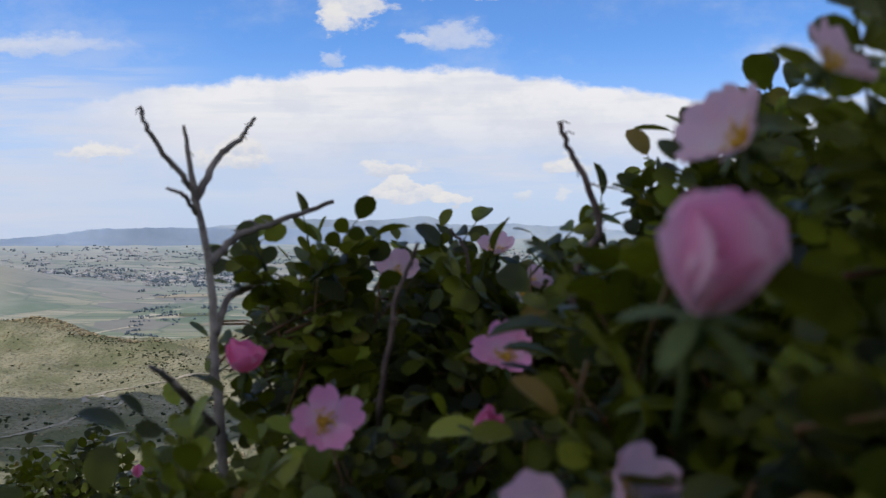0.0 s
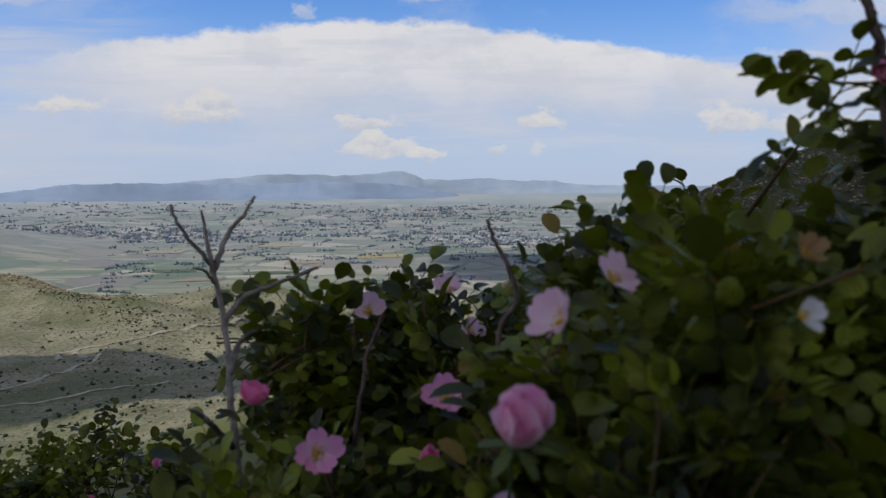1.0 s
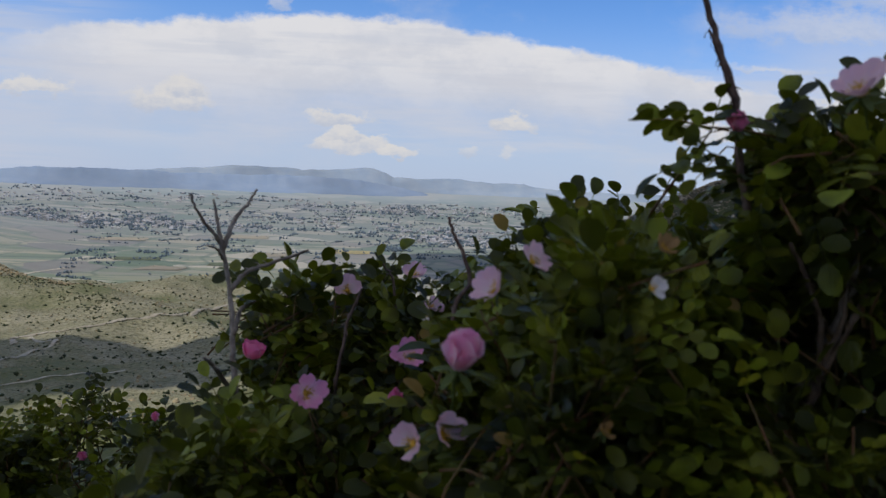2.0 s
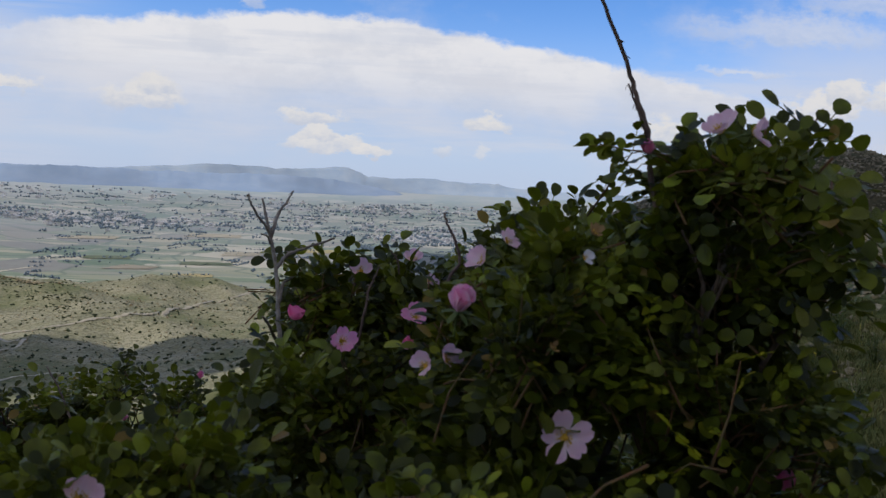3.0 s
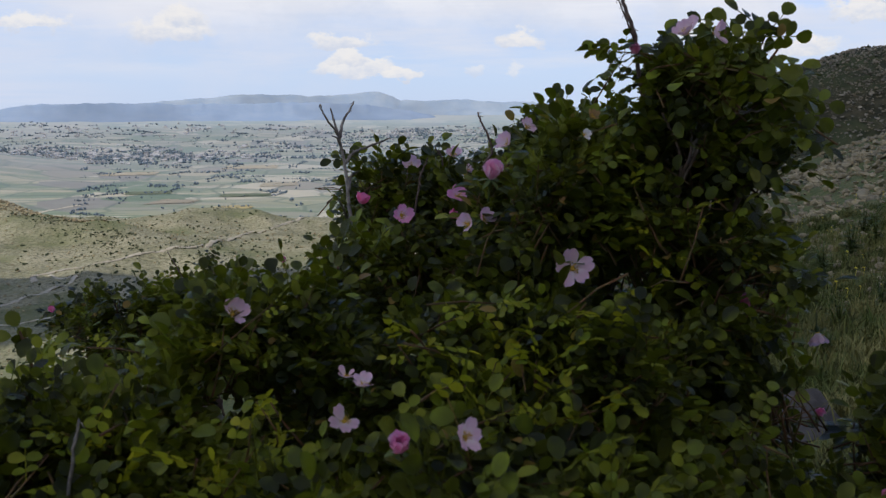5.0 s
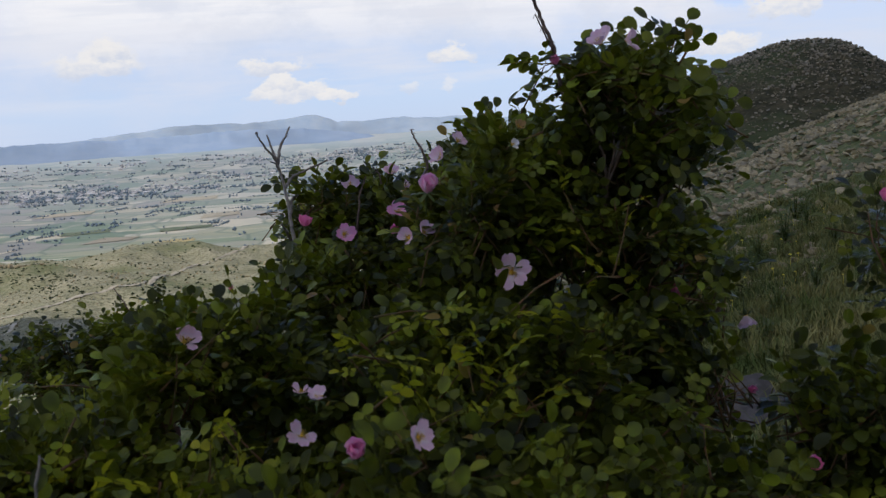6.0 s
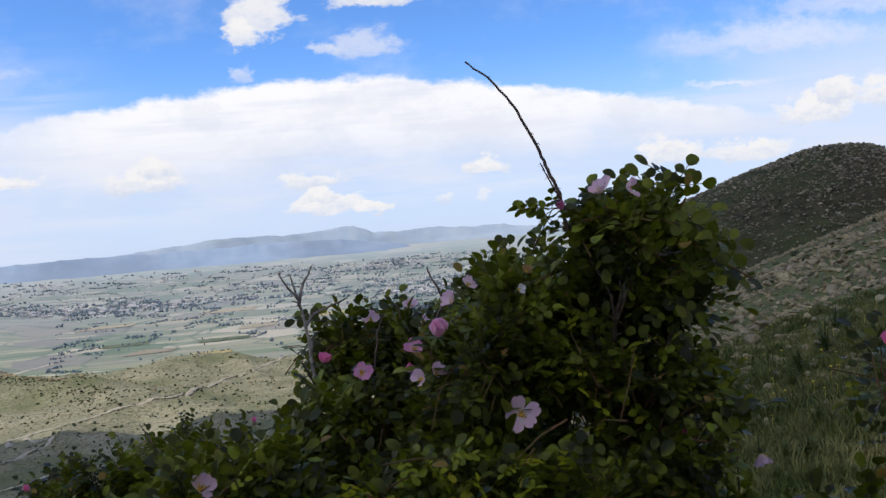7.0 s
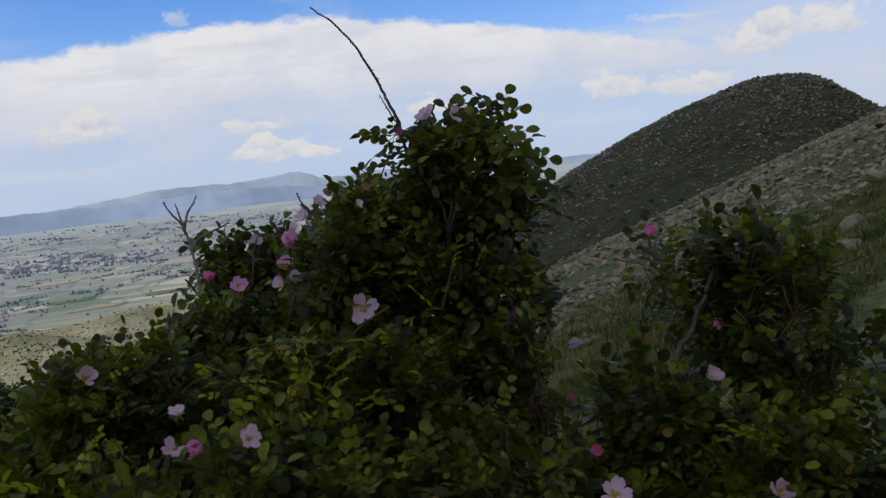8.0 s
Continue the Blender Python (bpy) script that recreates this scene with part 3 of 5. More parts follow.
def build_track(name, way, half, label, seed, lift=0.8):
    """A pale strip of bare ground draped over the land along the way, with uneven edges."""
    rng = random.Random(seed)
    pts = bend([(x, y, 0) for x, y in way], 30)
    v, f = [], []
    for i, p in enumerate(pts):
        t = (pts[min(i + 1, len(pts) - 1)] - pts[max(i - 1, 0)]).normalized()
        s = Vector((-t.y, t.x, 0))
        w = half * (1 + 0.3 * math.sin(i * 0.9 + seed) + 0.35 * math.sin(i * 0.23) + rng.uniform(-0.2, 0.2))
        for k in (-1, -0.4, 0.4, 1):
            q = Vector((p[0], p[1], 0)) + s * w * k
            v.append((q.x, q.y, gz(q.x, q.y) + (lift if abs(k) < 1 else 0.55 * lift)))
    for i in range(len(pts) - 1):
        for k in range(3):
            a = i * 4 + k
            f.append((a, a + 1, a + 5, a + 4))
    return tagged(new(name, tri_mesh(name, v, f, TRACK)), label, "road", "", "structure")


build_track("track", ((-186, 408), (-194, 424), (-191, 434), (-172, 448.5), (-153, 465), (-138, 478), (-128, 495), (-126.5, 543), (-120, 606), (-106, 676), (-97, 703), (-92, 760), (-84, 820)), 1.25, "pale dusty track winding along the gully", 1)
build_track("track_fork", ((-189, 432), (-180, 418), (-166, 407), (-168, 378), (-172, 345), (-176, 322), (-190, 300)), 1.1, "dry stony streambed leading down from the track", 2, 0.5)
build_track("track_lower", ((-112, 345), (-124, 334), (-138, 315), (-162, 306), (-190, 300)), 0.5, "narrow pale footpath crossing the gully", 3, 0.4)
build_track("track_plain", ((-560, 1120), (-585, 1210), (-570, 1290), (-545, 1380)), 4.0, "pale farm track between the fields", 4, 0.6)


def build_field(corners, mat, label):
    """A ploughed or ripe field laid on the plain, its edges a little uneven."""
    (ax, ay), (bx, by), (cx, cy), (dx, dy) = corners
    n, v, f = 14, [], []
    rng = random.Random(int(abs(ax)))
    for i in range(n):
        for j in range(n):
            a, c = i / (n - 1), j / (n - 1)
            x = (ax * (1 - a) + bx * a) * (1 - c) + (dx * (1 - a) + cx * a) * c + rng.uniform(-4, 4)
            y = (ay * (1 - a) + by * a) * (1 - c) + (dy * (1 - a) + cy * a) * c + rng.uniform(-4, 4)
            v.append((x, y, gz(x, y) + 0.9))
    for i in range(n - 1):
        for j in range(n - 1):
            a = i * n + j
            f.append((a, a + n, a + n + 1, a + 1))
    return tagged(new("field", tri_mesh("field", v, f, mat)), label, "field", "fields on the plain", "structure")


build_field(((-318, 1300), (-252, 1318), (-262, 1366), (-316, 1350)), RIPE, "small field of ripe yellow grain")
build_field(((-440, 1384), (-368, 1396), (-362, 1440), (-428, 1458)), STUBBLE, "tan field of cut stubble")
build_field(((-300, 1660), (-228, 1690), (-240, 1760), (-306, 1738)), STUBBLE, "pale ploughed field")
build_field(((-520, 1520), (-440, 1540), (-450, 1590), (-530, 1575)), CROP, "dark green field of young crops")
build_field(((-340, 1480), (-250, 1500), (-262, 1545), (-345, 1530)), CROP, "dark green field of young crops")
build_field(((-700, 1900), (-590, 1940), (-600, 2020), (-715, 1990)), STUBBLE, "pale ploughed field")
build_field(((-160, 1800), (-70, 1810), (-60, 1880), (-165, 1880)), RIPE, "small field of ripe yellow grain")
build_field(((-470, 2100), (-340, 2120), (-350, 2220), (-480, 2200)), STUBBLE, "pale ploughed field")


def cloud(target, radii, lift, seed, label):
    """A cumulus cloud above, whose shadow falls on the target."""
    rng = random.Random(seed)
    c = Vector((target[0], target[1], gz(*target))) + TO_SUN * (lift / TO_SUN.z)
    bm = bmesh.new()
    for k in range(26):
        a, r = rng.uniform(0, 6.283), math.sqrt(rng.random())
        s = rng.uniform(0.25, 0.5) * (1.15 - 0.6 * r)
        m = Matrix.Translation((math.cos(a) * r * radii[0] * 0.8, math.sin(a) * r * radii[1] * 0.8, rng.uniform(-6, 24))) @ Matrix.Diagonal((s * radii[0], s * radii[1], 30 * s + 16, 1))
        bmesh.ops.create_icosphere(bm, subdivisions=2, radius=1, matrix=m)
    for v in bm.verts:
        v.co += noise.noise_vector(v.co * 0.02) * 14
    me = bpy.data.meshes.new("cloud")
    bm.to_mesh(me)
    bm.free()
    me.materials.append(CLOUD)
    me.polygons.foreach_set("use_smooth", np.full(len(me.polygons), True))
    ob = new("cloud", me)
    ob.location = c
    return tagged(ob, label, "cloud", "clouds over the hillside", "structure")


cloud((150, 120), (230, 260), 620, 3, "grey-white cumulus cloud drifting over the hillside")
cloud((-140, 346), (185, 74), 640, 5, "thin long cumulus cloud over the gully")
cloud((330, 1650), (420, 300), 1000, 7, "broad cumulus cloud over the plain")


# ---------------------------------------------------------------- stones, shrubs, trees, houses on the land
def stone_template(seed, flatness=0.6, pts=13):
    rng = random.Random(seed)
    bm = bmesh.new()
    for _ in range(pts):
        v = Vector((rng.gauss(0, 1), rng.gauss(0, 1), rng.gauss(0, 1))).normalized() * rng.uniform(0.85, 1.0)
        bm.verts.new((v.x, v.y * 0.8, v.z * flatness))
    res = bmesh.ops.convex_hull(bm, input=bm.verts)
    bmesh.ops.delete(bm, geom=[e for e in res["geom_interior"] if isinstance(e, bmesh.types.BMVert)], context="VERTS")
    bm.verts.index_update()
    v = np.array([tuple(q.co) for q in bm.verts])
    f = tris([tuple(q.index for q in p.verts) for p in bm.faces])
    bm.free()
    return v, f


STONES = [stone_template(s, 0.45 + 0.05 * s) for s in range(8)]
STONE_MESH = [tri_mesh("stone", v, f, STONE, None, False) for v, f in STONES]


def polar(rng, az0, az1, d0, d1, power=1.0):
    a, d = radians(rng.uniform(az0, az1)), d0 + (d1 - d0) * rng.random() ** power
    return d * math.sin(a), d * math.cos(a), d


def tumble(rng, x, y, size, sink=0.25):
    m = Matrix.Translation((x, y, size * (0.45 - sink))) @ Euler((rng.uniform(-0.35, 0.35), rng.uniform(-0.35, 0.35), rng.uniform(0, 6.28))).to_matrix().to_4x4()
    return m @ Matrix.Diagonal((size * rng.uniform(0.8, 1.3), size, size, 1))


def build_stones():
    rng = random.Random(41)
    near, rest = [], Scatter()
    spots = []
    tries = [polar(rng, 9, 41, 6, 92, 0.8) for _ in range(28000)]
    px, py = np.array([t[0] for t in tries]), np.array([t[1] for t in tries])
    keep = vnoise(px / 7.0, py / 7.0, 9) + 0.5 * vnoise(px / 2.2, py / 2.2, 5) + 0.28 * (px / py - 0.35)
    for (x, y, d), k in zip(tries, keep):
        if k > rng.uniform(-0.48, 0.30):
            spots.append((d, x, y, 0.035 + 0.21 * rng.random() ** 2.4 * min(1.0, d / 35) + (0.12 if rng.random() < 0.006 else 0.0)))
    spots.sort()
    for i, (d, x, y, size) in enumerate(spots):
        k = rng.randrange(8)
        m = tumble(rng, x, y, size, 0.02)
        if i < 300:
            near.append((k, m))
        else:
            rest.add(*STONES[k], m)
    for k, m in near:
        part("stone", STONE_MESH[k], ground, "", Matrix.Translation((0, 0, gz(m.translation.x, m.translation.y))) @ m)
    tagged(new("scree", rest.mesh("scree", STONE, False)), "grey-tan angular stones strewn over the slope", "stones", "", "stuff")
    hill = Scatter()
    for _ in range(16000):
        x, y = 148 + rng.gauss(0, 55), 256 + rng.gauss(0, 44)
        hill.add(*STONES[rng.randrange(8)], tumble(rng, x, y, 0.22 + 0.55 * rng.random() ** 3, 0.1))
    tagged(new("hill_scree", hill.mesh("hill_scree", DARKSTONE, False)), "dark weathered boulders covering the conical hill", "stones", "", "stuff")
    far = Scatter()
    for _ in range(5500):
        x, y = rng.uniform(-360, -40), rng.gauss(600, 55)
        if rng.random() < 0.5:
            x, y, d = polar(rng, -38, -4, 180, 640)
        far.add(*STONES[rng.randrange(8)], tumble(rng, x, y, 0.25 + 0.9 * rng.random() ** 4))
    for _ in range(700):
        t = rng.random()
        x, y = -345 + 130 * t + rng.gauss(0, 7), 640 - 70 * t + rng.gauss(0, 7)
        far.add(*STONES[rng.randrange(8)], tumble(rng, x, y, 0.5 + 1.6 * rng.random() ** 3))
    tagged(new("valley_stones", far.mesh("valley_stones", STONE, False)), "scattered pale stones on the dry valley slope", "stones", "", "stuff")


build_stones()


def clump(seed, lobes=4):
    """A small uneven shrub or tree crown of several broken lobes."""
    rng = random.Random(seed)
    bm = bmesh.new()
    for k in range(lobes):
        m = Matrix.Translation((rng.uniform(-0.55, 0.55), rng.uniform(-0.55, 0.55), rng.uniform(0.25, 0.75))) @ Matrix.Scale(rng.uniform(0.35, 0.6), 4)
        bmesh.ops.create_icosphere(bm, subdivisions=1, radius=1, matrix=m)
    for v in bm.verts:
        v.co *= 1 + rng.uniform(-0.22, 0.22)
        v.co.z = max(v.co.z, -0.1)
    bm.verts.index_update()
    v = np.array([tuple(q.co) for q in bm.verts])
    f = tris([tuple(q.index for q in p.verts) for p in bm.faces])
    bm.free()
    return v, f


CLUMPS = [clump(70 + s) for s in range(6)]


def place(x, y, sx, sz, rng):
    return Matrix.Translation((x, y, -0.05 * sz)) @ Matrix.Rotation(rng.uniform(0, 6.28), 4, "Z") @ Matrix.Diagonal((sx, sx, sz, 1))


def build_shrubs():
    rng = random.Random(8)
    h = Scatter()
    tries = [polar(rng, -38, -3, 150, 860, 0.8) for _ in range(7500)]
    keep = vnoise(np.array([t[0] for t in tries]) / 40, np.array([t[1] for t in tries]) / 40, 12)
    for (x, y, d), k in zip(tries, keep):
        if k < rng.uniform(-0.4, 0.3):
            continue
        s = 0.28 + 1.15 * rng.random() ** 3
        h.add(*CLUMPS[rng.randrange(6)], place(x, y, s, s * 0.9, rng))
    # denser shrubs added to darken the ridge's right flank
    for _ in range(480):
        t = rng.random()
        x, y = -268 + 96 * t + rng.gauss(0, 9), 588 - 84 * t + rng.gauss(0, 9)
        s = 0.35 + 0.8 * rng.random() ** 2
        h.add(*CLUMPS[rng.randrange(6)], place(x, y, s, s * 0.8, rng))
    for _ in range(240):
        x, y = 160 + rng.gauss(0, 60), 255 + rng.gauss(0, 50)
        s = 0.35 + 0.9 * rng.random() ** 2
        h.add(*CLUMPS[rng.randrange(6)], place(x, y, s, s * 0.8, rng))
    for _ in range(110):
        x, y, d = polar(rng, 12, 40, 22, 92)
        s = 0.12 + 0.22 * rng.random() ** 2
        h.add(*CLUMPS[rng.randrange(6)], place(x, y, s, s * 0.8, rng))
    tagged(new("hillside_shrubs", h.mesh("hillside_shrubs", SHRUB)), "low dark shrubs dotted over the dry hillsides", "shrubs", "", "stuff")


build_shrubs()


def house_template():
    v = [(-1, -1, 0), (1, -1, 0), (1, 1, 0), (-1, 1, 0), (-1, -1, 1), (1, -1, 1), (1, 1, 1), (-1, 1, 1), (-1.1, 0, 1.55), (1.1, 0, 1.55), (-1.1, -1.15, 0.95), (1.1, -1.15, 0.95), (1.1, 1.15, 0.95), (-1.1, 1.15, 0.95)]
    walls = [(0, 1, 5, 4), (1, 2, 6, 5), (2, 3, 7, 6), (3, 0, 4, 7), (4, 5, 6, 7)]
    roof = [(0, 1, 3, 2), (2, 3, 4, 5), (0, 2, 5), (1, 4, 3)]
    return np.array(v[:8]), walls, np.array([v[8], v[9], v[10], v[11], v[12], v[13]]), [(0, 2, 3, 1), (0, 1, 4, 5), (0, 5, 2), (1, 3, 4)]


VILLAGES = [(-905, 2460, 330, 230, 190), (-640, 2560, 200, 150, 60), (165, 2290, 150, 130, 130), (-60, 3350, 260, 180, 90), (-330, 2900, 240, 130, 50), (-1150, 2700, 250, 200, 60), (90, 2650, 250, 140, 60), (-1500, 3300, 500, 250, 60), (-700, 3600, 600, 150, 60), (300, 3500, 300, 200, 60)]


def build_plain():
    rng = random.Random(17)
    walls, roofs, trees = Scatter(), Scatter(), Scatter()
    wv, wf, rv, rf = house_template()
    wf, rf = tris(wf), tris(rf)
    for cx, cy, sx, sy, n in VILLAGES:
        for _ in range(n):
            x, y = cx + rng.gauss(0, 0.6) * sx, cy + rng.gauss(0, 0.6) * sy
            m = Matrix.Translation((x, y, -0.3)) @ Matrix.Rotation(rng.choice([0.2, 1.77]) + rng.gauss(0, 0.15), 4, "Z") @ Matrix.Diagonal((rng.uniform(4, 9), rng.uniform(3, 6), rng.uniform(3, 6), 1))
            walls.add(wv, wf, m)
            roofs.add(rv, rf, m)
        for _ in range(int(n * 0.7)):
            gx, gy = cx + rng.gauss(0, 0.75) * sx, cy + rng.gauss(0, 0.75) * sy
            for _ in range(rng.randrange(2, 9)):
                x, y = gx + rng.gauss(0, 13), gy + rng.gauss(0, 6)
                s = rng.uniform(2.5, 5.0)
                trees.add(*CLUMPS[rng.randrange(6)], place(x, y, s * 1.05, s * rng.uniform(1.0, 1.9), rng))
    for _ in range(290):
        x, y, d = polar(rng, -34, 15, 1080, 3700, 0.9)
        a, n = rng.choice([-0.35, 0.05, 0.4, 1.2, 1.5]) + rng.gauss(0, 0.2), rng.randrange(3, 26)
        for k in range(n):
            xx, yy = x + math.cos(a) * k * 4 + rng.gauss(0, 1.5), y + math.sin(a) * k * 4 + rng.gauss(0, 2.5)
            s = rng.uniform(1.0, 3.2)
            trees.add(*CLUMPS[rng.randrange(6)], place(xx, yy, s * 0.95, s * rng.uniform(0.9, 1.9), rng))
    for _ in range(110):
        gx, gy, d = polar(rng, -32, 14, 1350, 3600, 0.85)
        w, h = rng.uniform(6, 40), rng.uniform(4, 22)
        for _ in range(int(w * 0.9)):
            x, y = gx + rng.uniform(-w, w), gy + rng.gauss(0, h)
            s = rng.uniform(1.4, 3.8)
            trees.add(*CLUMPS[rng.randrange(6)], place(x, y, s * 1.05, s * rng.uniform(1.0, 1.8), rng))
    for k in range(34):
        x, y = -118 + k * 1.9 + rng.gauss(0, 1.5), 800 + rng.gauss(0, 9)
        s = rng.uniform(1.6, 3.0)
        trees.add(*CLUMPS[rng.randrange(6)], place(x, y, s, s * 1.9, rng))
    for _ in range(380):
        x, y, d = polar(rng, -34, 15, 1100, 3700, 1.0)
        s = rng.uniform(1.0, 2.8)
        trees.add(*CLUMPS[rng.randrange(6)], place(x, y, s, s * rng.uniform(1.1, 2.0), rng))
    trees.thin(lambda x, y: not (x + 0.36 * y < -60 and y < 2420))
    walls.thin(lambda x, y: not (x + 0.36 * y < -60 and y < 2350))
    roofs.thin(lambda x, y: not (x + 0.36 * y < -60 and y < 2350))
    village = tagged(new("village_houses", walls.mesh("village_houses", HOUSE, False)), "pale far-off village houses among trees on the plain", "houses", "", "stuff")
    part("roofs", roofs.mesh("roofs", ROOF, False), village, "weathered reddish-grey roofs", None, "stuff")
    tagged(new("far_trees", trees.mesh("far_trees", TREE)), "rows and groves of trees on the plain, coloured blue-grey for haze", "trees", "", "stuff")


build_plain()


# ---------------------------------------------------------------- turf beside the bushes
def blade(rng, h):
    a, lean = rng.uniform(0, 6.28), rng.uniform(0.2, 1.3)
    w = 0.0016 + 0.0018 * rng.random()
    dx, dy = math.cos(a), math.sin(a)
    v = []
    for t in (0, 0.45, 0.8):
        o = lean * h * t * t
        ww = w * (1 - 0.55 * t)
        v += [(dx * o - dy * ww, dy * o + dx * ww, h * t), (dx * o + dy * ww, dy * o - dx * ww, h * t)]
    v.append((dx * lean * h, dy * lean * h, h * (1 - 0.25 * lean)))
    return np.array(v), [(0, 1, 3, 2), (2, 3, 5, 4), (4, 5, 6)]


def tuft(seed, n=34, tall=0.09):
    rng = random.Random(seed)
    h = Heap()
    for _ in range(n):
        v, f = blade(rng, tall * rng.uniform(0.5, 1.1))
        h.add(v + np.array([rng.gauss(0, 0.06), rng.gauss(0, 0.06), 0]), f)
    return h.arrays()


def build_grass():
    rng = random.Random(5)
    tufts = [tuft(90 + k) for k in range(7)]
    g = Scatter()
    for _ in range(6500):
        x, y, d = polar(rng, 2, 44, 1.9, 13, 1.0)
        s = rng.uniform(0.5, 1.3) * rng.uniform(0.8, 1.5)
        if math.hypot(x - 1.82, y - 2.64) < 0.32:
            continue
        m = Matrix.Translation((x, y, -0.01)) @ Matrix.Rotation(rng.uniform(0, 6.28), 4, "Z") @ Matrix.Scale(s, 4)
        g.add(*tufts[rng.randrange(7)], m)
    tagged(new("grass", g.mesh("grass", GRASS)), "tufts of green and straw-coloured mountain grass", "grass", "", "stuff")
    b = Heap()
    for _ in range(60):
        x, y, d = polar(rng, 20, 38, 5.5, 14)
        z = gz(x, y) + rng.uniform(0.08, 0.17)
        b.add(*STONES[rng.randrange(8)], Matrix.Translation((x, y, z)) @ Matrix.Scale(rng.uniform(0.008, 0.018), 4))
        b.add(*tube([(x, y, gz(x, y) - 0.02), (x + 0.01, y, z)], [0.002, 0.0015], 3))
    tagged(new("wild_flowers", b.mesh("wild_flowers", BLOSSOM)), "tiny yellow wild flowers in the grass", "flowers", "", "stuff")


build_grass()


def build_slab(x, y, w, d, h, turn, seed):
    rng = random.Random(seed)
    bm = bmesh.new()
    bmesh.ops.create_cube(bm, size=1.0, matrix=Matrix.Diagonal((w, d, h, 1)))
    bmesh.ops.bevel(bm, geom=bm.edges[:], offset=0.12 * h, segments=2, affect="EDGES")
    bmesh.ops.subdivide_edges(bm, edges=bm.edges[:], cuts=2)
    for v in bm.verts:
        v.co += noise.noise_vector(v.co * 3.5 + Vector((seed, 0, 0))) * 0.03 * w
    me = bpy.data.meshes.new("flat_rock")
    bm.to_mesh(me)
    bm.free()
    me.materials.append(SLAB)
    ob = new("flat_rock", me)
    ob.matrix_world = pose(x, y, gz(x, y) + 0.28 * h, 26, -4, turn)
    return tagged(ob, "flat grey-violet rock slab lying in the grass", "rock", "rocks in the grass")


build_slab(1.86, 2.72, 0.32, 0.34, 0.14, 8, 2)



def build_herb(x, y, size, seed):
    """A leafy green herb: a few upright stems with narrow leaves."""
    rng = random.Random(seed)
    root = tagged(new("herb_plant"), "leafy green mountain herb growing in the grass", "plant", "herbs in the grass")
    root.location = (x, y, gz(x, y))
    blade_v, blade_f = leaflet(1.0, 0.26, 0.25, 0.5)
    blade_f = tris(blade_f)
    for k in range(rng.randint(5, 8)):
        a, lean = rng.uniform(0, 6.28), rng.uniform(0.1, 0.5)
        tip = Vector((math.cos(a) * lean, math.sin(a) * lean, 1.0)) * size * rng.uniform(0.7, 1.1)
        h = Heap()
        h.add(*tube([(0, 0, -0.03), tip * 0.5 + Vector((0, 0, 0.05 * size)), tip], [0.006, 0.005, 0.002], 4))
        for i in range(16):
            t = 0.15 + 0.85 * i / 15
            b = i * 2.4 + a
            h.add(blade_v, blade_f, basis(tip * t, (math.cos(b), math.sin(b), 0.7), (0, 0, 1), size * rng.uniform(0.22, 0.36) * (1.1 - 0.6 * t)))
        part("stem", h.mesh("stem", HERB), root, "leafy green stem")
    return root


# ---------------------------------------------------------------- rose bushes
def leaflet(length, width, fold, droop):
    """One leaflet along +y, folded on its midrib and curved down."""
    v = [(0, 0, 0)]
    for t, w in ((0.12, 0.52), (0.38, 0.96), (0.66, 1.0), (0.90, 0.64)):
        z = -droop * length * t * t
        v += [(-w * width / 2, t * length, z + fold * w * width / 2), (0, t * length, z), (w * width / 2, t * length, z + fold * w * width / 2)]
    v.append((0, length, -droop * length))
    f = [(0, 2, 1), (0, 3, 2)]
    for r in (0, 3, 6):
        for k in (1, 2):
            a = r + k
            f.append((a, a + 1, a + 4, a + 3))
    f += [(10, 11, 13), (11, 12, 13)]
    return np.array(v, float), f


def compound_leaf(seed, pairs=3, size=0.024, folds=(0.08, 0.42), droops=(0.0, 0.28), pitch=1.0):
    """A rose leaf: a stalk with paired leaflets and one at the end."""
    rng = random.Random(seed)
    h = Heap()
    total = size * (pairs * pitch + 0.4)
    sag = rng.uniform(0.05, 0.5)

    def spine(t):
        return Vector((0.0, total * t, -sag * total * t * t * 0.5))
    pts = [spine(t) for t in (0, 0.35, 0.7, 1.0)]
    h.add(*tube(pts, [0.0014, 0.0013, 0.0011, 0.0009], 3))
    spots = [(1.0, 0.0, 1.15)]
    for k in range(pairs):
        t = 0.28 + 0.72 * k / pairs
        for s in (-1, 1):
            spots.append((t, s * rng.uniform(1.0, 1.3), rng.uniform(0.82, 1.05) * (0.8 + 0.2 * k / max(1, pairs - 1))))
    for t, a, sc in spots:
        p = spine(t)
        v, f = leaflet(size * sc * rng.uniform(0.95, 1.1), size * sc * rng.uniform(0.70, 0.88), rng.uniform(*folds), rng.uniform(*droops))
        m = Matrix.Translation(p) @ Matrix.Rotation(-a, 4, "Z") @ Matrix.Rotation(rng.uniform(-0.2, 0.18) - 0.15 * t, 4, "X") @ Matrix.Rotation(rng.uniform(-0.18, 0.18), 4, "Y")
        h.add(v, f, m)
    return h.arrays()


LEAVES = [compound_leaf(200 + k, 3 if k % 3 else 2, (0.029, 0.025, 0.032)[k % 3]) for k in range(12)]
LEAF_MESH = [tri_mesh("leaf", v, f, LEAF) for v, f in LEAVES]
YOUNG_MESH = [tri_mesh("leaf", v, f, YOUNG) for v, f in LEAVES]
OPEN_MESH = {p: [tri_mesh("leaf", *compound_leaf(400 + 10 * p + k, p, 0.025, (0.05, 0.3), (0.0, 0.25), 0.72), LEAF) for k in range(4)] for p in (1, 2, 3)}


